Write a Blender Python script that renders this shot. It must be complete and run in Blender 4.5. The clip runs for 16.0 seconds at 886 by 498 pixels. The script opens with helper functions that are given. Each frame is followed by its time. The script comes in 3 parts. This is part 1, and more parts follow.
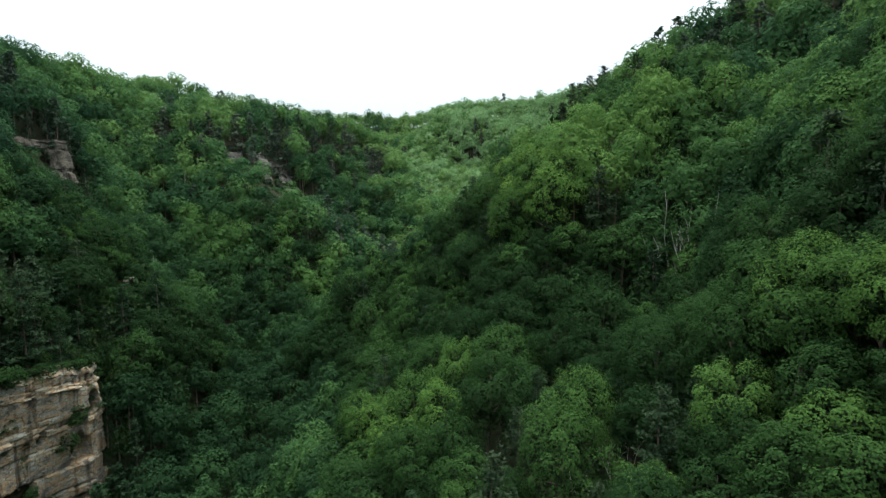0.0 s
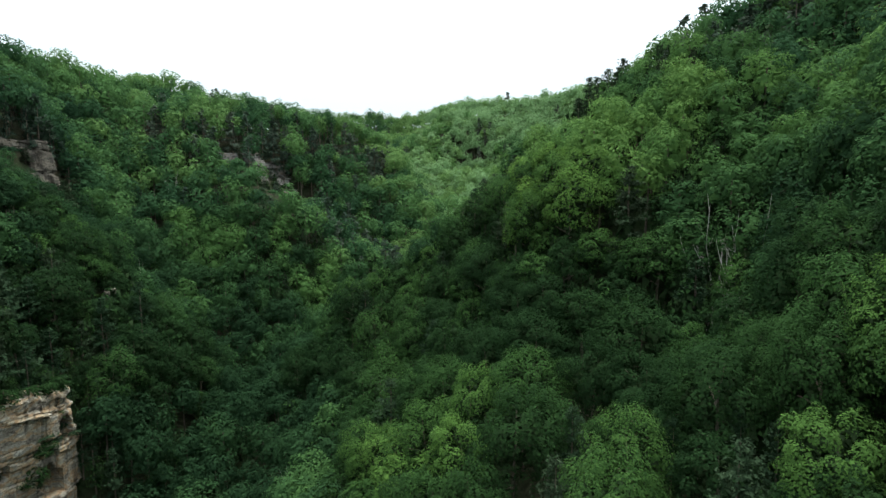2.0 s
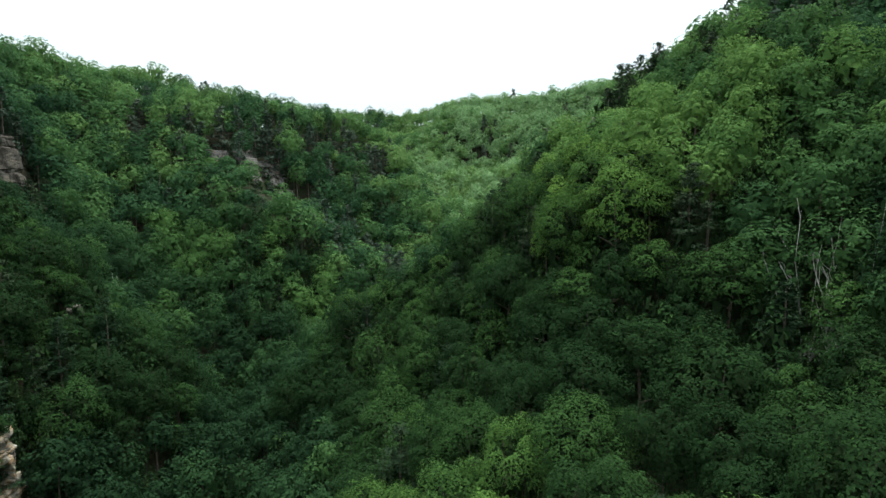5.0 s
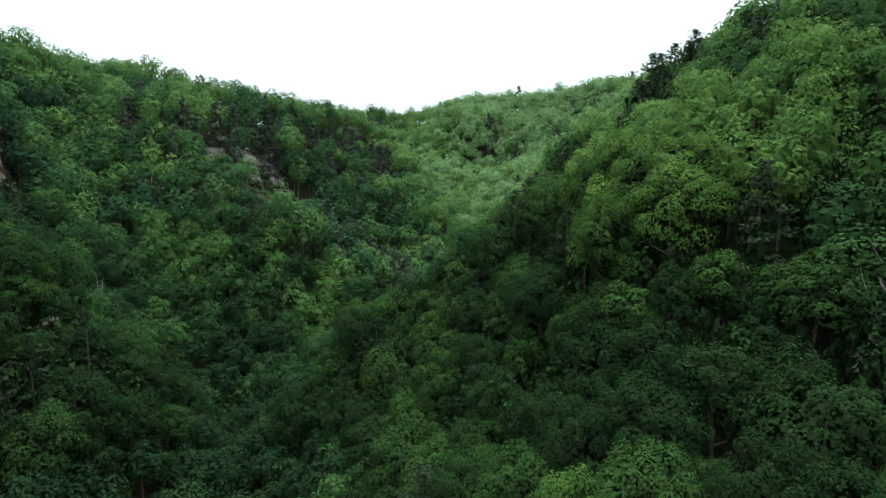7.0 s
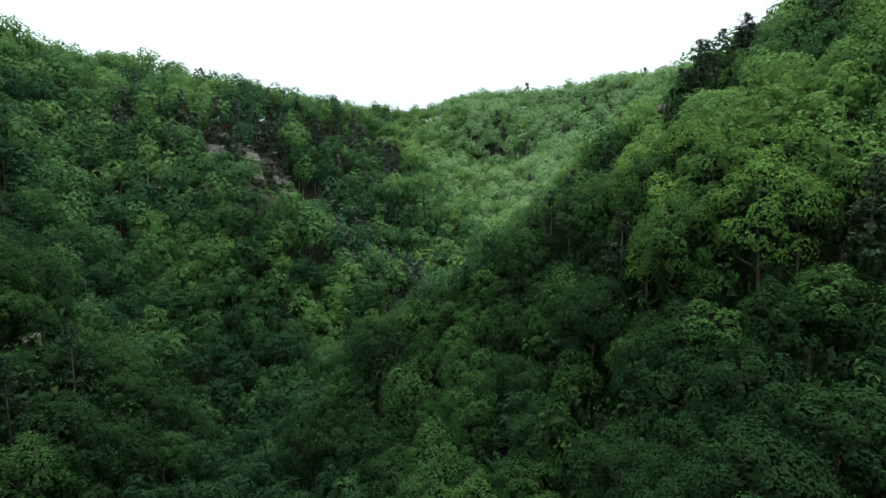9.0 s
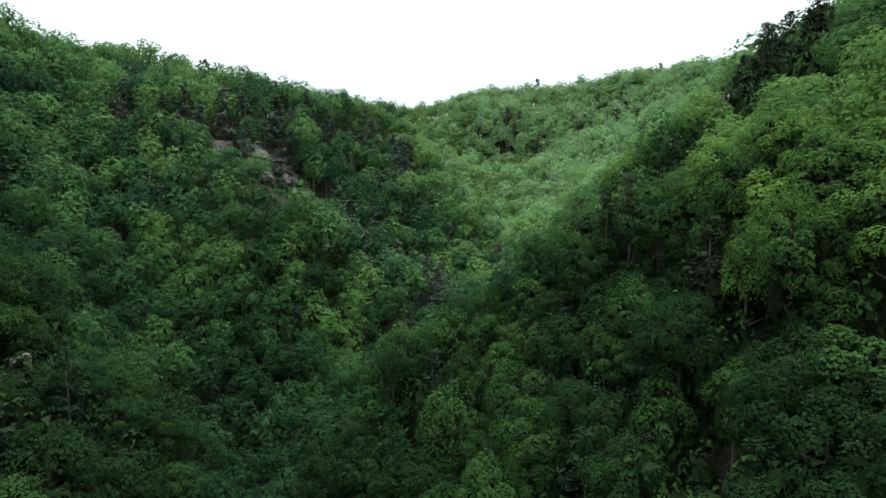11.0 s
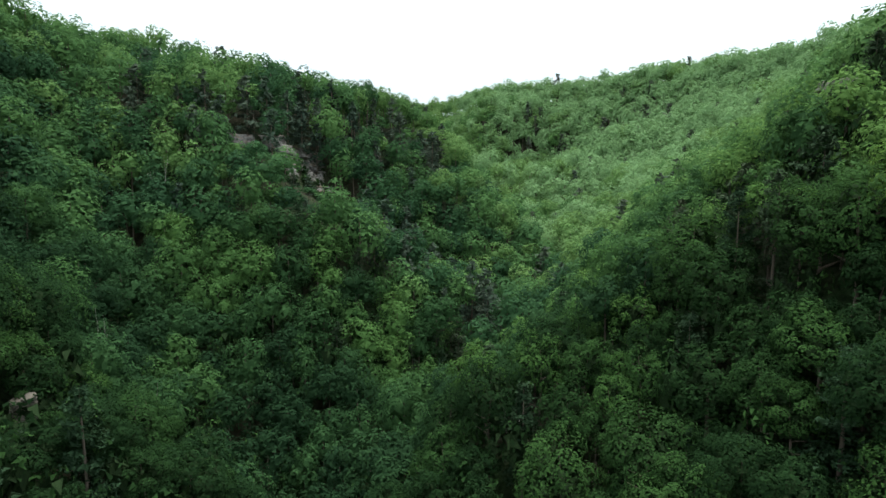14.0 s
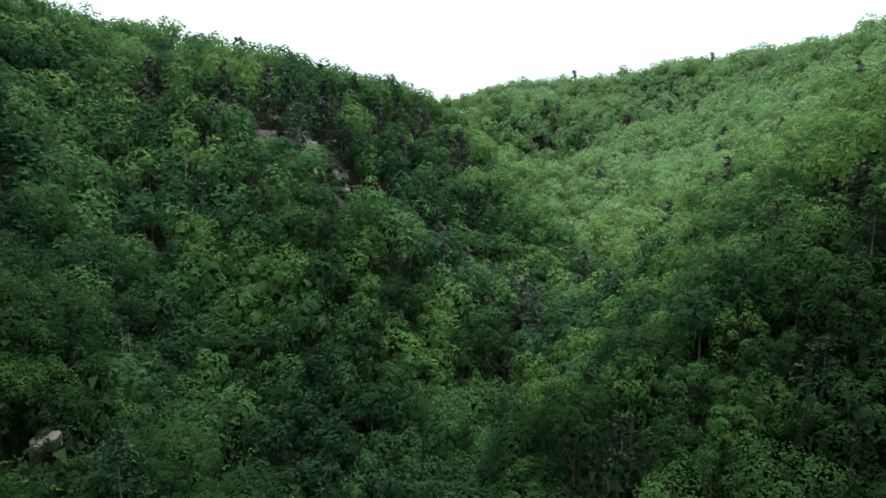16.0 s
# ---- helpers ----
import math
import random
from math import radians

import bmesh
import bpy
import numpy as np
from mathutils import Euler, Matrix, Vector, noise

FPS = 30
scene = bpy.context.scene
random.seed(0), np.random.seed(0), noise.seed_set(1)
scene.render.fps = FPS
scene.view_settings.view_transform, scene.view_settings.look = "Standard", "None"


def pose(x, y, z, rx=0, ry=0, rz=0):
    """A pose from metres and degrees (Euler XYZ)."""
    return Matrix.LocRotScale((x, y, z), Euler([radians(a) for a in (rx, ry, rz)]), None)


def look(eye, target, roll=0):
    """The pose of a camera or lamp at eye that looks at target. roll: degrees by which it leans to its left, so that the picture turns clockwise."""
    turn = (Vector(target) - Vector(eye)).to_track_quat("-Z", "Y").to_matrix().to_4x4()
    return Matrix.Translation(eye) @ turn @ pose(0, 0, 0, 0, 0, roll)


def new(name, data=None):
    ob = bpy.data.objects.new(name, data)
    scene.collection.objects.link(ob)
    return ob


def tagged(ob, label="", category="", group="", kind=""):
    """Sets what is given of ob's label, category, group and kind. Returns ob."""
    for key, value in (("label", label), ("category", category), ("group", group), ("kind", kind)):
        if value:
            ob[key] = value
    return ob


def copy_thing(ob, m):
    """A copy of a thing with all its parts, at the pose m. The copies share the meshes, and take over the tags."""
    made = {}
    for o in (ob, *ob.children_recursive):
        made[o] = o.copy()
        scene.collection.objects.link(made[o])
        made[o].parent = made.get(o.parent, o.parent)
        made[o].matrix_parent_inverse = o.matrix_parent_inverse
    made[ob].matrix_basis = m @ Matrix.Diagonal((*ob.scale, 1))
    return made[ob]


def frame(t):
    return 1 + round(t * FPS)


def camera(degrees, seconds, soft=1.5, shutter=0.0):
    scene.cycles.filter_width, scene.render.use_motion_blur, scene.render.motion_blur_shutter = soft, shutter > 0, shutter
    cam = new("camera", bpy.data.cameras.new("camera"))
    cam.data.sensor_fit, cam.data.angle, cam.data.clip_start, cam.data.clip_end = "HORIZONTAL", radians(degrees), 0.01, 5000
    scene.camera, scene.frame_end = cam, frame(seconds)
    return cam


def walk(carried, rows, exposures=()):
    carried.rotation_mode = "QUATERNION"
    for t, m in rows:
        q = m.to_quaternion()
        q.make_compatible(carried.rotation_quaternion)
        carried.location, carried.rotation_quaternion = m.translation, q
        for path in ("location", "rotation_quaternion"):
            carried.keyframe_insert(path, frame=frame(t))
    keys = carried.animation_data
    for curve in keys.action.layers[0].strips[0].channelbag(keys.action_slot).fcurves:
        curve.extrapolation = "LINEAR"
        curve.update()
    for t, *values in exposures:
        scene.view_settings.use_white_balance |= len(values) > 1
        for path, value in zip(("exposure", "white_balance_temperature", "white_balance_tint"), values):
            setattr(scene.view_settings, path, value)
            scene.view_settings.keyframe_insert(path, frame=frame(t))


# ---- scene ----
cam = camera(76.7, 16.0, soft=1.55)
METRES, EYE, TILT, LEAN, TURN = 100.0, 100.0, -7.0, 0.0, 0.0
ROWS = [
    (0.0, 0.0, 0.0, 0.0, 0.0, 0.0, -0.0),
    (0.5, -0.0071, 0.028, 0.0043, -0.01, 0.03, 0.05),
    (1.0, -0.0124, 0.0556, 0.0082, 0.03, 0.06, 0.08),
    (1.5, -0.0161, 0.0835, 0.0121, 0.05, 0.08, 0.13),
    (2.0, -0.019, 0.1117, 0.0158, 0.06, 0.09, 0.15),
    (2.5, -0.0213, 0.1403, 0.0196, 0.07, 0.11, 0.15),
    (3.0, -0.0244, 0.1687, 0.0233, 0.07, 0.09, 0.16),
    (3.5, -0.0284, 0.1969, 0.0266, 0.04, 0.11, 0.12),
    (4.0, -0.0341, 0.2254, 0.0303, 0.02, 0.08, 0.11),
    (6.5, -0.0749, 0.3661, 0.0475, -0.09, 0.07, 0.06),
    (7.0, -0.0851, 0.3942, 0.0511, -0.14, 0.03, 0.04),
    (7.5, -0.096, 0.4224, 0.0546, -0.16, -0.01, 0.04),
    (8.0, -0.1081, 0.4503, 0.0577, -0.19, -0.01, 0.01),
    (8.5, -0.1214, 0.4782, 0.0613, -0.22, -0.03, 0.01),
    (9.0, -0.1352, 0.5059, 0.0648, -0.23, -0.06, -0.01),
    (11.5, -0.2204, 0.6415, 0.0799, -0.39, -0.18, -0.09),
    (12.0, -0.2394, 0.6679, 0.0823, -0.42, -0.16, -0.11),
    (12.5, -0.2593, 0.6941, 0.0848, -0.45, -0.17, -0.14),
    (13.0, -0.2794, 0.7206, 0.0881, -0.45, -0.2, -0.14),
    (13.5, -0.3017, 0.7464, 0.0914, -0.5, -0.25, -0.15),
    (14.0, -0.3249, 0.7721, 0.0929, -0.52, -0.27, -0.13),
    (14.5, -0.3485, 0.7974, 0.0951, -0.54, -0.29, -0.12),
    (15.0, -0.3723, 0.8228, 0.0976, -0.56, -0.27, -0.11),
    (15.5, -0.3964, 0.848, 0.0998, -0.55, -0.27, -0.12),
    (16.0, -0.421, 0.8734, 0.1026, -0.59, -0.3, -0.13),
]
walk(cam, [(t, pose(0, 0, EYE, TILT, LEAN, TURN) @ pose(METRES * x, METRES * y, METRES * z, 90 + pitch, roll, yaw)) for t, x, y, z, yaw, pitch, roll in ROWS])

# ---- world and light ----
world = bpy.data.worlds.new("overcast_sky")
scene.world = world
world.use_nodes = True
wn = world.node_tree
wn.nodes.clear()
w_out = wn.nodes.new("ShaderNodeOutputWorld")
w_bg = wn.nodes.new("ShaderNodeBackground")
w_sky = wn.nodes.new("ShaderNodeTexSky")
w_sky.sky_type = "NISHITA"
w_sky.sun_disc = False
w_sky.sun_elevation, w_sky.sun_rotation = radians(75), radians(18)
w_sky.dust_density = 3.0
w_dim = wn.nodes.new("ShaderNodeVectorMath")
w_dim.operation = "SCALE"
w_dim.inputs["Scale"].default_value = 0.10
w_cloud = wn.nodes.new("ShaderNodeTexNoise")
w_cloud.inputs["Scale"].default_value = 2.2
w_cloud.inputs["Detail"].default_value = 5
w_ramp = wn.nodes.new("ShaderNodeValToRGB")
w_ramp.color_ramp.elements[0].position, w_ramp.color_ramp.elements[0].color = 0.3, (0.80, 0.92, 1.0, 1)
w_ramp.color_ramp.elements[1].position, w_ramp.color_ramp.elements[1].color = 0.7, (0.86, 0.95, 1.0, 1)
w_mix = wn.nodes.new("ShaderNodeMix")
w_mix.data_type = "RGBA"
w_mix.inputs["Factor"].default_value = 0.9
wn.links.new(w_sky.outputs["Color"], w_dim.inputs[0])
wn.links.new(w_dim.outputs["Vector"], w_mix.inputs["A"])
wn.links.new(w_cloud.outputs["Fac"], w_ramp.inputs["Fac"])
wn.links.new(w_ramp.outputs["Color"], w_mix.inputs["B"])
wn.links.new(w_mix.outputs["Result"], w_bg.inputs["Color"])
w_co = wn.nodes.new("ShaderNodeTexCoord")
w_up = wn.nodes.new("ShaderNodeSeparateXYZ")
w_lift = wn.nodes.new("ShaderNodeMapRange")
w_lift.inputs["From Min"].default_value, w_lift.inputs["From Max"].default_value = 0.0, 1.0
w_lift.inputs["To Min"].default_value, w_lift.inputs["To Max"].default_value = 1.06, 2.8
wn.links.new(w_co.outputs["Generated"], w_up.inputs[0])
wn.links.new(w_up.outputs["Z"], w_lift.inputs["Value"])
wn.links.new(w_lift.outputs["Result"], w_bg.inputs["Strength"])
wn.links.new(w_bg.outputs["Background"], w_out.inputs["Surface"])

sun = new("sun", bpy.data.lights.new("sun", "SUN"))
sun.data.energy, sun.data.angle, sun.data.color = 5.0, radians(24), (1.0, 0.97, 0.90)
sun.matrix_world = look((30, 90, 360), (0, 0, 0))


# ---- materials ----
def material(name, rough=0.8, spec=0.3):
    m = bpy.data.materials.new(name)
    m.use_nodes = True
    b = m.node_tree.nodes["Principled BSDF"]
    b.inputs["Roughness"].default_value = rough
    b.inputs["Specular IOR Level"].default_value = spec
    return m, m.node_tree, b


def add(t, kind, **values):
    n = t.nodes.new(kind)
    for key, value in values.items():
        n.inputs[key].default_value = value
    return n


def ramp(t, stops):
    n = t.nodes.new("ShaderNodeValToRGB")
    e = n.color_ramp.elements
    while len(e) < len(stops):
        e.new(0.5)
    for k, (at, c) in zip(e, stops):
        k.position, k.color = at, (*c, 1)
    return n


def maths(t, op, a, b):
    n = t.nodes.new("ShaderNodeMath")
    n.operation = op
    for socket, v in zip(n.inputs, (a, b)):
        if isinstance(v, (int, float)):
            socket.default_value = v
        else:
            t.links.new(v, socket)
    return n.outputs[0]


def foliage(name, stops, through_leaf=0.38, vary=0.24):
    """Leaves: the tree's own tint chooses the hue, every spray of leaves differs a little."""
    m, t, b = material(name, 0.85, 0.03)
    att = t.nodes.new("ShaderNodeAttribute")
    att.attribute_name = "tint"
    info = t.nodes.new("ShaderNodeObjectInfo")
    sep = t.nodes.new("ShaderNodeSeparateColor")
    geo = t.nodes.new("ShaderNodeNewGeometry")
    t.links.new(info.outputs["Color"], sep.inputs[0])
    whole = maths(t, "ADD", att.outputs["Fac"], sep.outputs[0])
    leaf = maths(t, "MULTIPLY", maths(t, "SUBTRACT", geo.outputs["Random Per Island"], 0.5), 0.66 * vary)
    r = ramp(t, stops)
    t.links.new(maths(t, "ADD", whole, leaf), r.inputs["Fac"])
    hsv = t.nodes.new("ShaderNodeHueSaturation")
    t.links.new(maths(t, "ADD", maths(t, "MULTIPLY", geo.outputs["Random Per Island"], vary), 1 - vary / 2), hsv.inputs["Value"])
    t.links.new(r.outputs["Color"], hsv.inputs["Color"])
    t.links.new(hsv.outputs["Color"], b.inputs["Base Color"])
    tr = t.nodes.new("ShaderNodeBsdfTranslucent")
    t.links.new(hsv.outputs["Color"], tr.inputs["Color"])
    mix = add(t, "ShaderNodeMixShader", Fac=through_leaf)
    t.links.new(b.outputs[0], mix.inputs[1])
    t.links.new(tr.outputs[0], mix.inputs[2])
    t.links.new(mix.outputs[0], t.nodes["Material Output"].inputs["Surface"])
    return m


LEAF = foliage("broadleaf_foliage", [(0.0, (0.014, 0.036, 0.013)), (0.35, (0.036, 0.084, 0.024)), (0.62, (0.076, 0.156, 0.036)), (0.82, (0.124, 0.220, 0.044)), (1.0, (0.166, 0.280, 0.090))])
# haze put into leaf colour: bluer, greyer greens for the farther trees
MID_HAZE_LEAF = foliage("mid_haze_broadleaf", [(0.0, (0.016, 0.041, 0.018)), (0.35, (0.037, 0.088, 0.032)), (0.62, (0.074, 0.157, 0.045)), (0.82, (0.119, 0.217, 0.056)), (1.0, (0.155, 0.275, 0.110))], 0.38, 0.2)
HAZE_LEAF = foliage("haze_broadleaf", [(0.0, (0.018, 0.047, 0.025)), (0.35, (0.038, 0.093, 0.039)), (0.62, (0.077, 0.163, 0.053)), (0.82, (0.124, 0.222, 0.070)), (1.0, (0.164, 0.282, 0.125))], 0.38, 0.18)
HAZE_NEEDLE = foliage("haze_conifer", [(0.0, (0.030, 0.052, 0.036)), (0.5, (0.052, 0.078, 0.054)), (1.0, (0.075, 0.092, 0.066))], 0.15)
NEEDLE = foliage("conifer_foliage", [(0.0, (0.020, 0.044, 0.021)), (0.5, (0.036, 0.056, 0.030)), (1.0, (0.062, 0.068, 0.042))], 0.15)


def bark_material(name, dark, light, spec=0.2):
    m, t, b = material(name, 0.9, spec)
    n = add(t, "ShaderNodeTexNoise", Scale=1.5, Detail=8.0)
    co = t.nodes.new("ShaderNodeTexCoord")
    mp = t.nodes.new("ShaderNodeMapping")
    mp.inputs["Scale"].default_value = (6, 6, 0.8)
    t.links.new(co.outputs["Object"], mp.inputs["Vector"])
    t.links.new(mp.outputs["Vector"], n.inputs["Vector"])
    r = ramp(t, [(0.3, dark), (0.7, light)])
    t.links.new(n.outputs["Fac"], r.inputs["Fac"])
    t.links.new(r.outputs["Color"], b.inputs["Base Color"])
    bump = add(t, "ShaderNodeBump", Strength=0.6, Distance=0.05)
    t.links.new(n.outputs["Fac"], bump.inputs["Height"])
    t.links.new(bump.outputs["Normal"], b.inputs["Normal"])
    return m


BARK = bark_material("bark", (0.06, 0.045, 0.035), (0.17, 0.14, 0.11))
# near-black green that puts the shade between boughs into colour
INNER_SHADE = bark_material("inner_shade", (0.011, 0.022, 0.010), (0.024, 0.043, 0.016), 0.02)
DEADWOOD = bark_material("bleached_deadwood", (0.30, 0.28, 0.25), (0.52, 0.49, 0.45))


def floor_material():
    m, t, b = material("forest_floor", 0.95, 0.1)
    co = t.nodes.new("ShaderNodeTexCoord")
    n1 = add(t, "ShaderNodeTexNoise", Scale=0.09, Detail=8.0)
    n2 = add(t, "ShaderNodeTexNoise", Scale=1.3, Detail=8.0)
    for n in (n1, n2):
        t.links.new(co.outputs["Object"], n.inputs["Vector"])
    r1 = ramp(t, [(0.35, (0.018, 0.036, 0.012)), (0.66, (0.036, 0.032, 0.020))])
    r2 = ramp(t, [(0.3, (0.5, 0.5, 0.5)), (0.75, (1.2, 1.2, 1.2))])
    t.links.new(n1.outputs["Fac"], r1.inputs["Fac"])
    t.links.new(n2.outputs["Fac"], r2.inputs["Fac"])
    mul = t.nodes.new("ShaderNodeMix")
    mul.data_type, mul.blend_type = "RGBA", "MULTIPLY"
    mul.inputs["Factor"].default_value = 1
    t.links.new(r1.outputs["Color"], mul.inputs["A"])
    t.links.new(r2.outputs["Color"], mul.inputs["B"])
    t.links.new(mul.outputs["Result"], b.inputs["Base Color"])
    bump = add(t, "ShaderNodeBump", Strength=0.8, Distance=0.4)
    t.links.new(n2.outputs["Fac"], bump.inputs["Height"])
    t.links.new(bump.outputs["Normal"], b.inputs["Normal"])
    return m


FLOOR = floor_material()


def rock_material(name, beds):
    m, t, b = material(name, 0.9, 0.2)
    co = t.nodes.new("ShaderNodeTexCoord")
    flat = t.nodes.new("ShaderNodeMapping")
    flat.inputs["Scale"].default_value = (0.3, 0.3, 0.62)
    up = t.nodes.new("ShaderNodeMapping")
    up.inputs["Scale"].default_value = (0.8, 0.8, 0.10)
    t.links.new(co.outputs["Object"], flat.inputs["Vector"])
    t.links.new(co.outputs["Object"], up.inputs["Vector"])
    bands = add(t, "ShaderNodeTexNoise", Scale=1.0, Detail=9.0, Distortion=0.25)
    streak = add(t, "ShaderNodeTexNoise", Scale=0.7, Detail=7.0)
    fine = add(t, "ShaderNodeTexNoise", Scale=4.5, Detail=10.0)
    t.links.new(flat.outputs["Vector"], bands.inputs["Vector"])
    t.links.new(up.outputs["Vector"], streak.inputs["Vector"])
    t.links.new(co.outputs["Object"], fine.inputs["Vector"])
    base = ramp(t, beds)
    t.links.new(bands.outputs["Fac"], base.inputs["Fac"])
    stain = ramp(t, [(0.36, (0.20, 0.19, 0.17)), (0.48, (1, 1, 1))])
    t.links.new(streak.outputs["Fac"], stain.inputs["Fac"])
    grain = ramp(t, [(0.3, (0.62, 0.62, 0.62)), (0.65, (1.1, 1.1, 1.1))])
    t.links.new(fine.outputs["Fac"], grain.inputs["Fac"])
    # fine cracks along and across the beds
    broken = t.nodes.new("ShaderNodeMapping")
    broken.inputs["Scale"].default_value = (0.42, 0.42, 1.3)
    stray = t.nodes.new("ShaderNodeMix")
    stray.data_type, stray.blend_type = "RGBA", "LINEAR_LIGHT"
    stray.inputs["Factor"].default_value = 0.16
    t.links.new(co.outputs["Object"], stray.inputs["A"])
    t.links.new(fine.outputs["Color"], stray.inputs["B"])
    t.links.new(stray.outputs["Result"], broken.inputs["Vector"])
    cells = t.nodes.new("ShaderNodeTexVoronoi")
    cells.feature = "DISTANCE_TO_EDGE"
    cells.inputs["Scale"].default_value = 1.0
    t.links.new(broken.outputs["Vector"], cells.inputs["Vector"])
    crack = ramp(t, [(0.008, (0.22, 0.21, 0.20)), (0.045, (1, 1, 1))])
    t.links.new(cells.outputs["Distance"], crack.inputs["Fac"])
    last = base.outputs["Color"]
    for other in (stain, grain, crack):
        mul = t.nodes.new("ShaderNodeMix")
        mul.data_type, mul.blend_type = "RGBA", "MULTIPLY"
        mul.inputs["Factor"].default_value = 0.85
        t.links.new(last, mul.inputs["A"])
        t.links.new(other.outputs["Color"], mul.inputs["B"])
        last = mul.outputs["Result"]
    t.links.new(last, b.inputs["Base Color"])
    bump = add(t, "ShaderNodeBump", Strength=0.7, Distance=0.10)
    t.links.new(fine.outputs["Fac"], bump.inputs["Height"])
    t.links.new(bump.outputs["Normal"], b.inputs["Normal"])
    return m


ROCK = rock_material("layered_sandstone", [(0.25, (0.09, 0.08, 0.065)), (0.38, (0.17, 0.15, 0.115)), (0.45, (0.27, 0.255, 0.205)), (0.51, (0.32, 0.21, 0.115)), (0.56, (0.32, 0.265, 0.18)), (0.63, (0.29, 0.28, 0.23)), (0.85, (0.35, 0.34, 0.29))])
DARK_ROCK = rock_material("dark_sandstone", [(0.25, (0.03, 0.03, 0.026)), (0.45, (0.085, 0.078, 0.062)), (0.60, (0.13, 0.115, 0.09)), (0.85, (0.19, 0.18, 0.155))])
GREY_ROCK = rock_material("weathered_grey_sandstone", [(0.25, (0.06, 0.057, 0.052)), (0.42, (0.15, 0.14, 0.125)), (0.52, (0.21, 0.20, 0.185)), (0.62, (0.19, 0.145, 0.11)), (0.70, (0.20, 0.19, 0.17)), (0.85, (0.29, 0.28, 0.26))])

# ---- the gorge ----
rng = np.random.default_rng(7)
CREEK = np.array([(-60, -140), (-45, -40), (-38, 40), (-37, 95), (-34, 140), (-30, 185), (-14, 238), (6, 285), (10, 325), (-12, 368), (-70, 405), (-150, 425)], float)
# height of the creek bed along its length, which fades out up the sides, and of either side by the distance from the creek
ALONG, BED = [0, 180, 330, 480, 640, 760], [-12.1, 16.7, 43.7, 70.3, 98.4, 126.5]
ACROSS = [0, 18, 38, 62, 90, 125, 170, 240]
LEFT, RIGHT = [0, 10.8, 40.8, 81.8, 109.5, 140.0, 142.4, 137.4], [0, 18.2, 44.0, 69.1, 107.5, 147.4, 152.7, 151.5]
# knolls and hollows: x, y, radius, height
KNOLLS = [(77, 15, 24, 12.0), (49, 47, 44, -16.3), (-103, 177, 24, -32.6), (17, 207, 44, 2.4), (-175, 271, 44, -11.5), (-31, 285, 24, 14.8), (145, 431, 44, 1.8), (23, 465, 24, 13.4), (5, 537, 24, 2.9)]
# lesser ones, all of one radius: in the near gorge, further up, and at its head
NEAR_KNOLLS = [(1, 70, 6.2), (34, 81, -6.9), (45, 92, -7.5), (67, 103, -9.5), (-76, 103, -7.8), (-32, 103, 2.3), (23, 103, 2.3), (23, 125, 18.1), (1, 125, -10.2), (-43, 125, -9.6), (78, 125, -15.9), (-87, 125, -8.3), (-21, 125, 2.9), (-65, 136, 10.8), (56, 136, 12.6), (34, 136, -8.6), (12, 136, 5.6), (-32, 147, 10.3), (-21, 158, 7.5), (-54, 158, -19.4), (34, 158, 11.9)]
UPPER_KNOLLS = [(12, 158, 7.7), (67, 158, 4.3), (-76, 158, -2.0), (-43, 169, 9.4), (-131, 180, 15.5), (-54, 180, 5.2), (-76, 180, -2.6), (-32, 191, -12.6), (45, 191, 9.3), (-87, 202, -4.1), (-153, 202, -2.5), (-65, 213, 12.5), (-109, 213, -10.1), (-131, 213, -8.7), (-32, 213, 17.4), (-142, 224, 2.4), (-54, 224, 4.8), (-98, 235, 5.0), (-21, 235, -6.2), (-65, 246, -1.8), (-98, 257, 6.9)]
FAR_KNOLLS = [(-43, 257, 1.0), (-142, 257, -2.7), (-21, 268, 11.3), (-54, 268, -3.3), (-76, 279, 7.9), (-164, 279, 5.6), (-32, 312, 9.9), (23, 345, -1.3), (122, 378, 2.6), (12, 400, 2.8), (78, 411, -4.8), (45, 411, -5.2), (133, 411, 5.5), (23, 422, -15.9), (67, 444, 6.5), (111, 444, 6.8), (1, 455, 12.4), (-10, 510, 1.6), (-32, 521, -8.7), (-65, 532, 2.9)]
KNOLLS += [(x, y, 14, up) for x, y, up in NEAR_KNOLLS + UPPER_KNOLLS + FAR_KNOLLS]


def spline(c, n=12):
    c = np.concatenate([[2 * c[0] - c[1]], c, [2 * c[-1] - c[-2]]])
    out = []
    for i in range(1, len(c) - 2):
        a, b, e, g = c[i - 1 : i + 3]
        for t in np.linspace(0, 1, n, endpoint=False):
            out.append(0.5 * (2 * b + (e - a) * t + (2 * a - 5 * b + 4 * e - g) * t * t + (3 * b - a - 3 * e + g) * t**3))
    return np.array(out + [c[-2]])


COURSE = spline(CREEK)
RUN = np.concatenate([[0], np.cumsum(np.linalg.norm(np.diff(COURSE, axis=0), axis=1))])


def from_creek(p):
    """Distance from the creek (left of its course: plus) and the way along it."""
    d2 = ((p[:, None] - COURSE[None]) ** 2).sum(-1)
    i = d2.argmin(1)
    j = np.clip(i, 1, len(COURSE) - 2)
    tan, off = COURSE[j + 1] - COURSE[j - 1], p - COURSE[i]
    return np.sqrt(d2.min(1)) * np.sign(tan[:, 0] * off[:, 1] - tan[:, 1] * off[:, 0]), RUN[i]


# the brink of the bluff in plan
EDGE_Y, EDGE_X = [15, 45, 62, 78, 92, 104, 110], [-75, -74.5, -74, -73, -71.2, -68.9, -70]
WAVES = rng.uniform(0, 6.28, (10, 2))


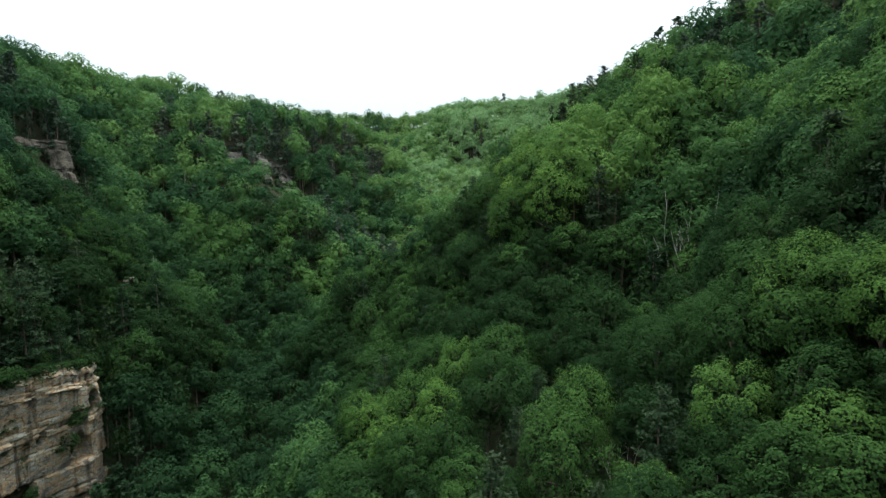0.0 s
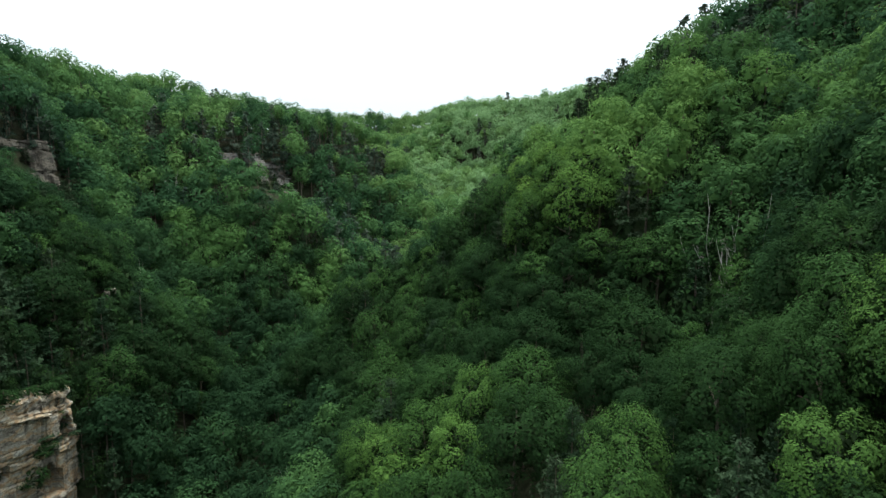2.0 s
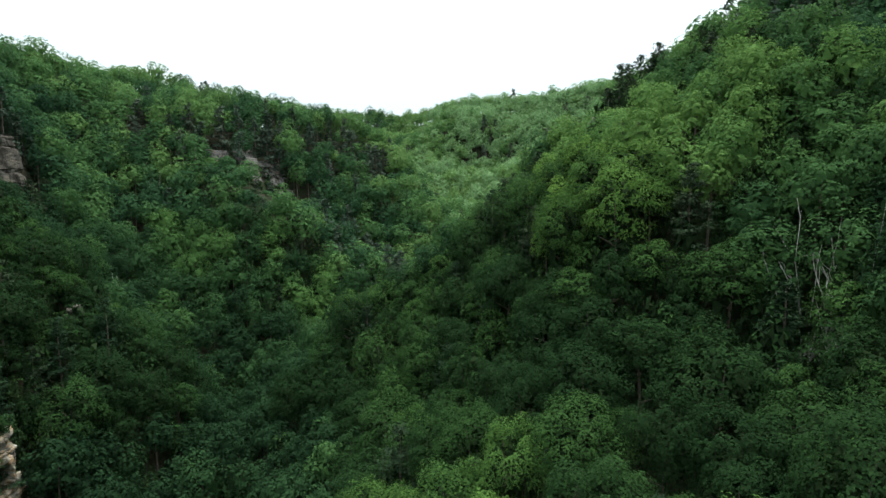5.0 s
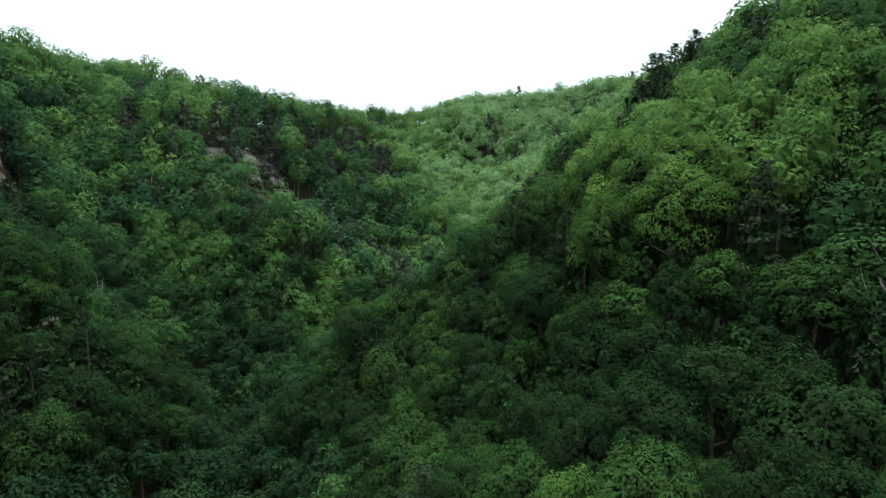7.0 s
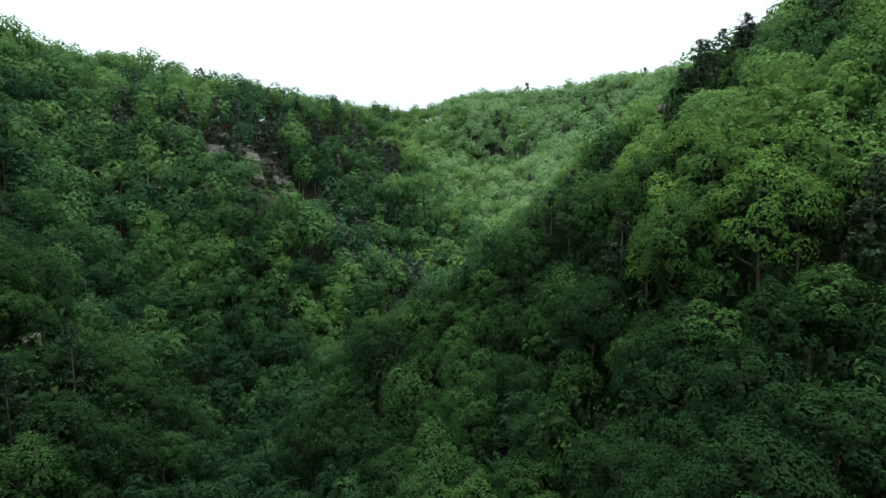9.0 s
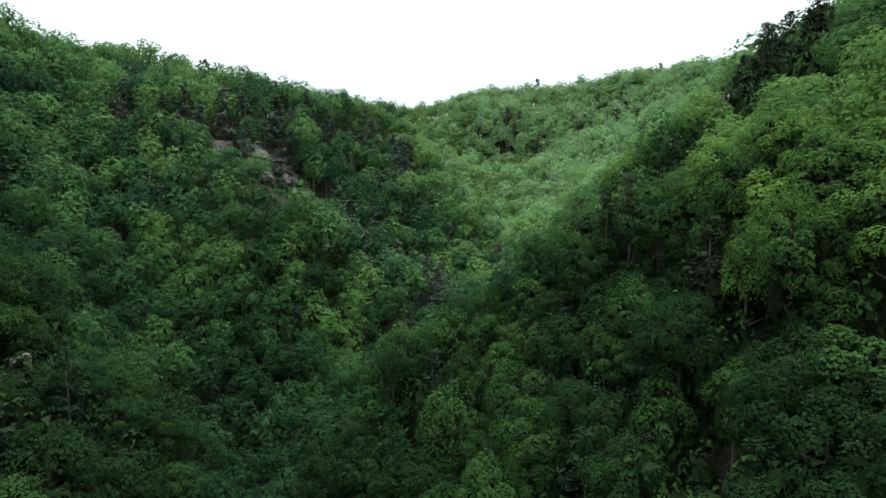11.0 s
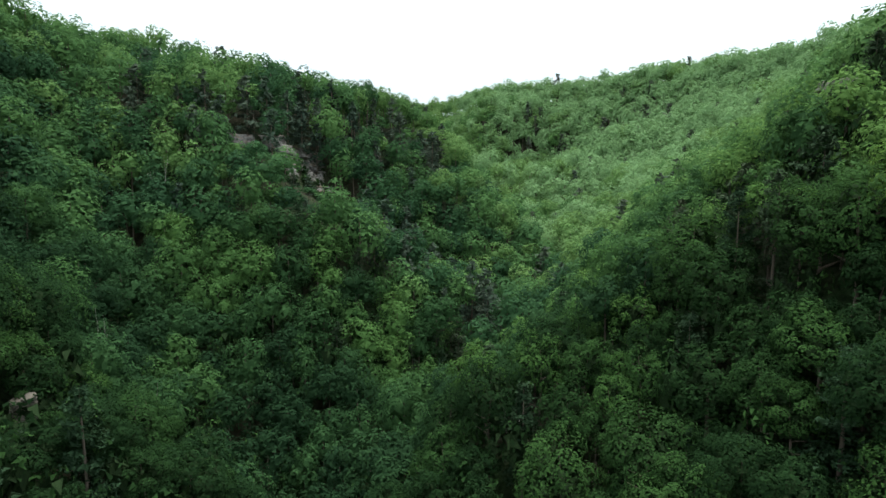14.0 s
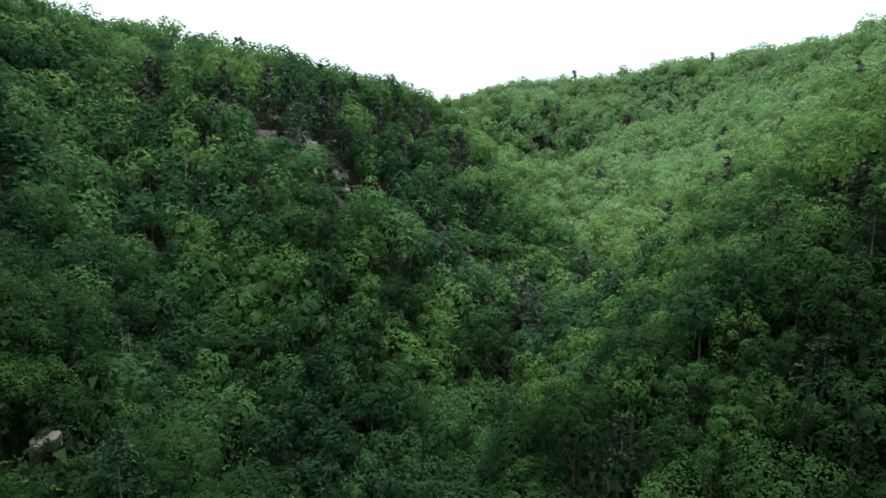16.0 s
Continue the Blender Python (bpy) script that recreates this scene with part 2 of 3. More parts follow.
def ground_at(p):
    """The ground's height at rows of x, y."""
    p = np.asarray(p, float).reshape(-1, 2)
    out = np.empty(len(p))
    for k in range(0, len(p), 20000):
        q = p[k : k + 20000]
        d, s = from_creek(q)
        h = np.interp(s, ALONG, BED) * np.clip(1 - np.abs(d) / 110, 0, 1) + np.where(d > 0, np.interp(d, ACROSS, LEFT), np.interp(-d, ACROSS, RIGHT))
        for x, y, r, up in KNOLLS:
            h += up * np.exp(-((q[:, 0] - x) ** 2 + (q[:, 1] - y) ** 2) / (2 * r * r))
        for n, (a, b) in enumerate(WAVES):
            f = 0.05 * 1.35**n
            h += 0.07 / f * np.sin(f * (q[:, 0] * np.cos(n * 2.1) + q[:, 1] * np.sin(n * 2.1)) + a) * np.sin(f * 0.7 * (q[:, 1] * np.cos(n) - q[:, 0] * np.sin(n)) + b)
        # the bluff: a level shoulder behind the rock face, and a drop below it
        edge = np.interp(q[:, 1], EDGE_Y, EDGE_X)
        u = np.clip((edge - 1.8 - q[:, 0]) / 1.5, 0, 1)
        v = np.clip((108 - q[:, 1]) / 3, 0, 1) * np.clip((q[:, 1] - 15) / 25, 0, 1)
        k_in = u * v * np.clip((q[:, 0] + 130) / 30, 0, 1)
        top = 68.0 - 0.16 * (q[:, 1] - 85) + 0.12 * (edge - q[:, 0])
        foot = np.clip(1 - np.abs(q[:, 0] - edge - 5) / 12, 0, 1) * v
        h = np.where(u > 0, h * (1 - k_in) + np.maximum(top, h) * k_in, h - 15 * foot)
        out[k : k + 20000] = h
    return out


def mesh_of(name, verts, faces, materials, smooth=False, tint=None, slots=None):
    """A mesh of faces that all have as many corners, from arrays."""
    me = bpy.data.meshes.new(name)
    verts, faces = np.asarray(verts, np.float32), np.asarray(faces, np.int32)
    n, k = faces.shape
    me.vertices.add(len(verts))
    me.vertices.foreach_set("co", verts.ravel())
    me.loops.add(n * k)
    me.loops.foreach_set("vertex_index", faces.ravel())
    me.polygons.add(n)
    me.polygons.foreach_set("loop_start", np.arange(0, n * k, k, dtype=np.int32))
    for m in materials:
        me.materials.append(m)
    if slots is not None:
        me.polygons.foreach_set("material_index", np.asarray(slots, np.int32))
    me.update(calc_edges=True)
    me.polygons.foreach_set("use_smooth", np.full(n, smooth))
    if tint is not None:
        me.attributes.new("tint", "FLOAT", "FACE").data.foreach_set("value", np.asarray(tint, np.float32))
    return me


def sheet(nu, nv):
    """Quads of a grid of nu by nv points."""
    i = np.arange(nu * nv).reshape(nu, nv)
    return np.stack([i[:-1, :-1], i[1:, :-1], i[1:, 1:], i[:-1, 1:]], -1).reshape(-1, 4)


grow = 3.0 * 1.35 ** np.arange(1, 24)
grow = np.cumsum(grow)
grow = grow[grow < 4300]
gx = np.concatenate([(-300 - grow)[::-1], np.arange(-300, -82, 4.5), np.arange(-81.5, -57, 1.4), np.arange(-55, 290, 4.5), 290 + grow])
gy = np.concatenate([(-150 - grow)[::-1], np.arange(-150, 600, 4.5), 600 + grow])
gxx, gyy = np.meshgrid(gx, gy, indexing="ij")
flat_xy = np.stack([gxx.ravel(), gyy.ravel()], -1)
ground = new("ground", mesh_of("ground", np.c_[flat_xy, ground_at(flat_xy)], sheet(len(gx), len(gy)), [FLOOR], True))
tagged(ground, "steep gorge slopes of dark leaf litter and undergrowth", "ground", kind="structure")


# ---- rock ----
def rock_face(path, low, high, step, lean, seed, deep=1.0, fall=0.0, caves=()):
    """A layered, jointed rock face along a path in plan, its top rounded back into the slope."""
    r = np.random.default_rng(seed)
    path = spline(np.asarray(path, float), 16)
    run = np.concatenate([[0], np.cumsum(np.linalg.norm(np.diff(path, axis=0), axis=1))])
    s = np.arange(0, run[-1], step)
    line = np.stack([np.interp(s, run, path[:, k]) for k in (0, 1)], -1)
    tan = np.gradient(line, axis=0)
    tan /= np.linalg.norm(tan, axis=1)[:, None]
    out = np.stack([tan[:, 1], -tan[:, 0]], -1)
    beds = [0.0]
    while beds[-1] < high - low + 3:
        beds.append(beds[-1] + r.choice([0.35, 0.6, 0.9, 1.5, 2.4, 4.5]) * r.uniform(0.7, 1.3))
    z = np.arange(0, high - low + step, step)
    push = np.zeros((len(s), len(z)))
    dip = -0.06
    for b0, b1 in zip(beds[:-1], beds[1:]):
        joints = [r.uniform(-3, 0)]
        while joints[-1] < s[-1] + 3:
            joints.append(joints[-1] + r.uniform(0.8, 2.0) * (1 + 1.6 * (b1 - b0) ** 0.5) * r.choice([0.5, 1.0, 1.8]))
        shelf = r.normal(0, 0.17)
        bow = np.sin(s * 0.21 + r.uniform(0, 6)) * 0.12
        for j0, j1 in zip(joints[:-1], joints[1:]):
            proud = shelf + r.normal(0, 0.13) - (1.6 if r.random() < 0.05 else 0)
            tip = r.normal(0, 0.07)
            zz = z[None] - dip * s[:, None] + 2.0 + bow[:, None]
            inside = (s[:, None] >= j0) & (s[:, None] < j1) & (zz >= b0) & (zz < b1)
            edge = np.minimum(np.minimum(zz - b0, b1 - zz), np.minimum(s[:, None] - j0, j1 - s[:, None]))
            push += inside * (proud + tip * (s[:, None] - j0) - 0.22 * (edge < 0.10))
    push += 0.7 * np.sin(s[:, None] * 0.25 + 0.9 * np.sin(z[None] * 0.12 + seed)) + 0.14 * np.sin(s[:, None] * 0.9 + 2.0 * np.sin(z[None] * 0.31)) * np.sin(z[None] * 0.6 + 1.3 * np.sin(s[:, None] * 0.37)) + r.normal(0, 0.04, push.shape)
    push *= deep
    for s0, z0, wide, tall in caves:
        push -= 3.6 * wide * np.clip(2.2 * (1 - ((s[:, None] - s0) / wide) ** 2 - ((z[None] - z0) / tall) ** 2), 0, 1)
    h = z / z[-1]
    crest = (0.5 * np.sin(s * 0.45 + seed) + 0.2 * np.sin(s * 1.3)) * min(1, (high - low) / 25) 
    back = lean * z + 1.8 * np.clip((h - 0.95) / 0.05, 0, 1) ** 2
    ends = np.minimum(s, s[-1] - s)
    hide = 4.0 * np.clip(1 - ends / min(3.0, 0.2 * s[-1]), 0, 1) ** 2
    x = line[:, None, :] + out[:, None, :] * (push - back[None] - hide[:, None])[..., None]
    zz = low + z[None] + crest[:, None] * h[None] ** 8 - fall * (s - s[-1] / 2)[:, None] * h[None] ** 3
    v = np.concatenate([x, np.broadcast_to(zz, x.shape[:2])[..., None]], -1)
    return v.reshape(-1, 3), sheet(len(s), len(z))


def cliff(name, label, path, low, high, step, lean, seed, deep=1.0, fall=0.0, caves=()):
    v, f = rock_face(path, low, high, step, lean, seed, deep, fall, caves)
    ob = new(name, mesh_of(name, v, f, [ROCK]))
    return tagged(ob, label, "cliff", kind="structure")


cliff("rock_bluff", "tall layered sandstone bluff with tan, grey and rust bands", [(-74.5, 45), (-74, 62), (-73, 78), (-71.2, 92), (-68.9, 104), (-70, 110.2), (-79, 114)], 26, 68.5, 0.28, -0.005, 3, fall=0.16, caves=[(60.3, 33.6, 1.6, 2.4), (49.3, 29.3, 0.8, 1.4), (56.5, 25, 1.0, 3.0)])


def outcrop(label, path, height, lean, seed, deep=0.8, sunk=1.5, step=0.35, foot=None, rock=None):
    """A rock face that stands out of the slope along its path."""
    v, f = rock_face(path, 0.0, height + sunk, step, lean, seed, deep)
    line = spline(np.asarray(path, float), 16)
    gap = ((v[:, None, :2] - line[None]) ** 2).sum(-1)
    v[:, 2] += (ground_at(line)[gap.argmin(1)] if foot is None else foot) - sunk
    return tagged(new("rock_outcrop", mesh_of("rock_outcrop", v, f, [rock or GREY_ROCK])), label, "rock", kind="structure")


outcrop("grey sandstone ledge showing between trees below the rim", [(-73, 241), (-70, 244), (-67.5, 246.5), (-65, 250), (-61.5, 254.5)], 11, 0.5, 5, 1.6, sunk=6, foot=97)
outcrop("small grey rock ledge between pines", [(-86.5, 229), (-84, 231), (-81.5, 232)], 2.4, 0.4, 15, 1.7, sunk=8, foot=109.3)
outcrop("small grey rock ledge between pines", [(-76.5, 234), (-74, 236.5), (-72, 239.5)], 4.0, 0.4, 16, 1.7, sunk=8, foot=107.5)
outcrop("small pale rock face below the rim", [(-52, 266.5), (-50.3, 268), (-48.8, 270)], 4.5, 0.45, 17, 1.2, sunk=5, foot=103.5)
outcrop("broken dark sandstone ledge high on the wooded slope", [(-125, 163.5), (-122, 169), (-119.5, 174.8), (-117.2, 181.3), (-118.5, 186)], 9.5, 0.28, 6, 1.3, sunk=6, foot=103, rock=DARK_ROCK)


def pinnacle(blocks, seed):
    """A broken stack of weathered blocks: x, y, middle height, three half-widths."""
    r = np.random.default_rng(seed)
    pieces = []
    for x, y, z, a, b, c in blocks:
        bm = bmesh.new()
        bmesh.ops.create_icosphere(bm, subdivisions=4, radius=1)
        v = np.array([p.co[:] for p in bm.verts])
        f = np.array([[p.index for p in face.verts] for face in bm.faces])
        bm.free()
        v = np.sign(v) * np.abs(v) ** 0.62
        bed = np.floor((v[:, 2] * c + 20) / 0.55).astype(int)
        joint = np.floor((v[:, 0] * a + 0.6 * v[:, 1] * b + 20 + 0.4 * bed % 1) / 0.9).astype(int)
        proud = 1 + 0.30 * (r.random(200)[bed % 200] - 0.5) + 0.22 * (r.random(997)[(bed * 31 + joint * 17) % 997] - 0.5)
        v[:, :2] *= proud[:, None]
        v += r.normal(0, 0.02, v.shape)
        turn = r.uniform(0, 3.1)
        co, si = np.cos(turn), np.sin(turn)
        v = v * (a, b, c)
        pieces.append((np.stack([v[:, 0] * co - v[:, 1] * si + x, v[:, 0] * si + v[:, 1] * co + y, v[:, 2] + z + 0.12 * v[:, 0]], -1), f))
    v, f = joined(pieces)
    return tagged(new("rock_pinnacle", mesh_of("rock_pinnacle", v, f, [DARK_ROCK])), "weathered dark grey rock pinnacle among treetops", "rock", kind="structure")


outcrop("brown rock face low on the wooded slope", [(2.2, 122), (3.8, 118), (5.2, 114), (6.4, 110.5), (8.5, 107)], 6.5, 0.2, 9, 1.3, sunk=6, foot=60.5, rock=ROCK)
outcrop("dark rock ledges below a knoll of pines", [(30, 179), (31.5, 175.5), (34, 172), (37, 168.5), (41, 166)], 4.2, 0.35, 11, 1.2, sunk=6, foot=112.5)


# ---- trees ----
def sprays(centres, normals, size, r, stretch=1.0):
    """Small three-cornered sprays of leaves at the centres, facing along the normals."""
    n = len(centres)
    u = np.cross(normals, r.normal(size=(n, 3)))
    u /= np.linalg.norm(u, axis=1)[:, None] + 1e-9
    v = np.cross(normals, u) * stretch
    k = (size * r.uniform(0.65, 1.35, n))[:, None]
    p = np.stack([centres + u * k * 0.66, centres + (v * 0.5 - u * 0.4) * k, centres - (v * 0.5 + u * 0.4) * k], 1)
    return p.reshape(-1, 3), np.arange(3 * n).reshape(n, 3)


def triangles(quads):
    return np.concatenate([quads[:, [0, 1, 2]], quads[:, [0, 2, 3]]])


def ball_points(n, r):
    v = r.normal(size=(n, 3))
    return v / np.linalg.norm(v, axis=1)[:, None]


def tube(points, radii, sides=6):
    """A tapered, bent stem, as quads."""
    points = np.asarray(points, float)
    v = []
    for i, (p, k) in enumerate(zip(points, radii)):
        t = points[min(i + 1, len(points) - 1)] - points[max(i - 1, 0)]
        t = t / (np.linalg.norm(t) + 1e-9)
        a = np.cross(t, (0.31, 0.95, 0.1))
        a /= np.linalg.norm(a) + 1e-9
        b = np.cross(t, a)
        ang = np.arange(sides) * 2 * np.pi / sides
        v.append(p + k * (np.cos(ang)[:, None] * a + np.sin(ang)[:, None] * b))
    i = np.arange(len(points) * sides).reshape(-1, sides)
    f = np.stack([i[:-1], np.roll(i[:-1], -1, 1), np.roll(i[1:], -1, 1), i[1:]], -1).reshape(-1, 4)
    return np.concatenate(v), triangles(f)


def joined(pieces):
    vs, fs, at = [], [], 0
    for v, f in pieces:
        vs.append(v)
        fs.append(f + at)
        at += len(v)
    return np.concatenate(vs), np.concatenate(fs)


pinnacle([(-78.4, 137.8, 68.3, 1.2, 1.1, 6.2), (-77.9, 137.3, 75.0, 1.0, 0.85, 0.6), (-79.0, 137.7, 74.4, 0.95, 1.0, 1.1), (-77.3, 137.0, 75.8, 0.95, 0.6, 0.26)], 8)


def broadleaf_crown(rad, tip, leaf, count, boughs, seed, inner=240, ragged=0.32, gaps=1.0):
    """A crown in metres: a dome heaped of many small boughs, leaf sprays on each bough and filler sprays inside, open
    between the boughs.
    """
    r = np.random.default_rng(seed)
    half = rad * (1.15, 1.42, 1.02, 1.28)[seed % 4]
    k = np.arange(boughs) + 0.5
    up = 1 - 1.66 * k / boughs
    turn = k * 2.39996 + r.uniform(0, 6.28) + r.normal(0, 0.35, boughs)
    flat = np.sqrt(np.clip(1 - up * up, 0, 1))
    way = np.stack([flat * np.cos(turn), flat * np.sin(turn), up], -1)
    way += r.normal(0, 0.07, way.shape)
    way /= np.linalg.norm(way, axis=1)[:, None]
    wide = r.uniform(0.75, 1.35, boughs) * 2.0 / boughs**0.5
    reach = r.uniform(0.84, 1.10, boughs)
    # a few great limbs give the dome its uneven outline
    limbs = ball_points(6, r)
    swell = r.uniform(-0.16, 0.18, 6)

    def surface(d):
        """How far out the leaves stand along each way, and the middle of the bough they belong to."""
        gap = np.arccos(np.clip(d @ way.T, -1, 1)) / wide
        rise = reach * (0.62 + 0.42 * np.sqrt(np.clip(1 - gap**2, 0, 1))) - 0.20 * np.clip(gap - 0.9, 0, 1)
        i = rise.argmax(1)
        out = rise[np.arange(len(d)), i] + (np.exp(3.5 * (d @ limbs.T - 1)) @ swell)
        return out, i

    size = np.array([rad, rad, half])
    lean = np.append(r.normal(0, 0.08, 2) * rad, 0)
    d = ball_points(int(count * 3.2), r)
    d = d[d[:, 2] > r.uniform(-0.75, -0.25, len(d))]
    out, i = surface(d)
    c = d * out[:, None]
    within = (c - way[i] * (reach[i] * 0.78)[:, None]) / (0.4 * wide[i])[:, None]
    # the leaves lie on the upper sides of the boughs, with gaps below each
    on_top = np.flatnonzero(within[:, 2] > r.uniform(-1.1, 0.15, len(d)) - 2 * (1 - gaps))[:count]
    d, c, i, within = d[on_top], c[on_top], i[on_top], within[on_top]
    c = c * r.uniform(0.90, 1.06, len(d))[:, None]
    nrm = 0.8 * d + 0.9 * within + r.normal(0, ragged, d.shape) + np.array([0, 0, 0.45])
    nrm /= np.linalg.norm(nrm, axis=1)[:, None]
    middle = np.array([0, 0, tip - half])
    leaves = sprays(c * size + lean * np.clip(d[:, 2:], 0, 1) + middle, nrm, leaf, r, 0.7)
    # filler sprays inside, coloured dark in near crowns to paint the inner shade
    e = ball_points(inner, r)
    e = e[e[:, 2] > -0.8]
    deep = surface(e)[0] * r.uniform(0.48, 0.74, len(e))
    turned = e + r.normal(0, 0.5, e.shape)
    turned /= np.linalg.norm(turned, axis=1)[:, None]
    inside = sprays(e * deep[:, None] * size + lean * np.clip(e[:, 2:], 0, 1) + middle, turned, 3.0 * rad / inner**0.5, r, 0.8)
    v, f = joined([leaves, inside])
    return v, f, len(inside[1])


def crown_mesh(v, f, shade_faces):
    return mesh_of("crown", v, f, [LEAF, INNER_SHADE], slots=np.arange(len(f)) >= len(f) - shade_faces)


def broadleaf_trunk(tip, seed, sides=6):
    r = np.random.default_rng(seed)
    bend = r.normal(0, 0.18, (5, 2)).cumsum(0)
    stem = np.c_[bend, np.array([-0.06, 0.22, 0.45, 0.65, 0.86]) * tip]
    return tube(stem, np.array([0.015, 0.012, 0.010, 0.007, 0.003]) * tip, sides), stem


def broadleaf_limb(stem, rad, seed):
    r = np.random.default_rng(seed)
    i = r.integers(1, 3)
    a = r.uniform(0, 6.28)
    p0 = stem[i] + (stem[i + 1] - stem[i]) * r.uniform(0, 1)
    out = np.array([np.cos(a), np.sin(a), 0]) * rad
    rise = np.array([0, 0, 0.3 * rad])
    p = [p0, p0 + out * 0.2 + rise * 0.4, p0 + out * 0.38 + rise * 0.7, p0 + out * 0.5 + rise * 0.9]
    return tube(p, np.array([0.03, 0.022, 0.015, 0.005]) * rad, 5)


def pine_crown(whorls, per, tufts, size, seed, spread=1.0):
    """A conifer of height 3.6: uneven boughs of needle tufts, wide below, ragged towards the tip."""
    r = np.random.default_rng(seed)
    c, nrm = [], []
    side_full = r.uniform(0, 6.28)
    for w in range(whorls):
        for b in range(per):
            f = np.clip((w + r.uniform(-0.5, 0.5)) / (whorls - 1), 0, 1)
            z = 0.55 + 2.9 * f
            a = r.uniform(0, 6.28)
            long = spread * (0.68 * (1 - f) ** 0.6 + 0.06) * r.choice([0.45, 0.75, 1.0, 1.25]) * (1 + 0.22 * np.cos(a - side_full))
            n = max(2, int(tufts * (0.35 + long)))
            t = r.uniform(0.2, 1.0, n) ** 0.75
            side = r.normal(0, 0.11, n) * (0.4 + t)
            x = np.cos(a) * long * t - np.sin(a) * side
            y = np.sin(a) * long * t + np.cos(a) * side
            zz = z + long * (0.22 * t * t + 0.05) * (1 if f > 0.35 else -0.2) + r.normal(0, 0.035, n)
            c.append(np.stack([x, y, zz], -1))
            nn = np.stack([np.cos(a) * 0.4 * t, np.sin(a) * 0.4 * t, np.ones(n)], -1) + r.normal(0, 0.5, (n, 3))
            nrm.append(nn / np.linalg.norm(nn, axis=1)[:, None])
    return sprays(np.concatenate(c), np.concatenate(nrm), size, r, 0.5)


def pine_trunk(sides=6):
    return tube([(0, 0, -0.15), (0.02, 0, 1.2), (0, 0.02, 2.4), (0.01, 0, 3.5)], [0.06, 0.045, 0.028, 0.006], sides)


def bare_tree(seed, stems=3):
    """A dead tree: bare forking stems."""
    r = np.random.default_rng(seed)
    pieces = []

    def grow_branch(p, way, long, thick, level):
        pts, q = [p], p
        d = way / np.linalg.norm(way)
        for _ in range(3):
            d = d + r.normal(0, 0.13, 3) + np.array([0, 0, 0.06])
            d /= np.linalg.norm(d)
            q = q + d * long / 3
            pts.append(q)
        pieces.append(tube(pts, [thick, thick * 0.8, thick * 0.6, thick * 0.35], 5))
        if level:
            for _ in range(3 if level > 1 else 2):
                at = pts[r.integers(1, 4)]
                side = d + r.normal(0, 0.55, 3)
                grow_branch(at, side, long * r.uniform(0.45, 0.7), thick * 0.55, level - 1)

    for n in range(stems):
        a = r.uniform(0, 6.28)
        grow_branch(np.array([0, 0, -0.3]), np.array([0.62 * np.cos(a), 0.62 * np.sin(a), 1.0]), 0.75, 0.018, 3)
    return joined(pieces)


SETTLED = []


# where trees stand: bigger ones first, the rest fill the room between them
def scatter():
    n = 90000
    xy = np.stack([rng.uniform(-250, 225, n), rng.uniform(-60, 540, n)], -1)
    rad = np.clip(rng.lognormal(1.33, 0.22, n), 2.4, 5.8)
    d, _ = from_creek_many(xy)
    keep = (d < 185) & (d > -195)
    xy, rad = xy[keep], rad[keep]
    rise = np.hypot(ground_at(xy + (3, 0)) - ground_at(xy - (3, 0)), ground_at(xy + (0, 3)) - ground_at(xy - (0, 3))) / 6
    level = np.clip(1 / np.sqrt(1 + rise**2), 0.60, 1)
    order = np.argsort(-(rad + rng.normal(0, 0.8, len(rad))))
    cells = {}

    def room(x, y, r0, near):
        cx, cy = int(x // 12), int(y // 12)
        for ax in (cx - 1, cx, cx + 1):
            for ay in (cy - 1, cy, cy + 1):
                for x2, y2, r2 in cells.get((ax, ay), ()):
                    if (x - x2) ** 2 + (y - y2) ** 2 < (near * (r0 + r2)) ** 2:
                        return False
        return True

    def settle(points, near):
        out = []
        SETTLED.clear()
        for n, (x, y, r0) in enumerate(points):
            if room(x, y, r0, near):
                cells.setdefault((int(x // 12), int(y // 12)), []).append((x, y, r0))
                out.append((x, y, r0))
                SETTLED.append(n)
        return np.array(out)

    trees = settle(np.c_[xy, rad * level][order].tolist(), 0.66)
    trees[:, 2] = rad[order][SETTLED]
    # saplings under them where the ground is steep
    low = np.c_[rng.uniform(-120, 70, 9000), rng.uniform(55, 250, 9000), rng.uniform(1.5, 2.5, 9000)]
    at = low[:, :2]
    steep = np.hypot(ground_at(at + (3, 0)) - ground_at(at - (3, 0)), ground_at(at + (0, 3)) - ground_at(at - (0, 3))) / 6
    low = low[(steep > 0.75) & (np.hypot(at[:, 0] + 20, at[:, 1] - 110) < 105)]
    cells.clear()
    return trees, settle(low.tolist(), 0.72)


def from_creek_many(p):
    parts = [from_creek(p[k : k + 20000]) for k in range(0, len(p), 20000)]
    return np.concatenate([a for a, _ in parts]), np.concatenate([b for _, b in parts])


def patches(xy, scale, seed):
    """Smooth random field, about -1 to 1: stands of one kind of tree."""
    r = np.random.default_rng(seed)
    out = np.zeros(len(xy))
    for _ in range(9):
        a = r.uniform(0, 6.28)
        f = r.uniform(0.6, 1.6) / scale
        out += np.sin(f * (xy[:, 0] * np.cos(a) + xy[:, 1] * np.sin(a)) + r.uniform(0, 6.28))
    return out / 4.0


TREES, LOW = scatter()
# trees on the camera's side of the pinnacle, hiding its lower column
# and beside the end of the bluff
TREES = np.concatenate([TREES, [(-66.2, 108.6, 2.5), (-64.5, 112, 2.8), (-62, 105.5, 2.8), (-66, 117, 3), (-60.5, 100, 2.7), (-61.5, 94, 2.6), (-74.3, 131.2, 2.7), (-78.4, 131.4, 2.5), (-73.6, 135.4, 2.4)]])
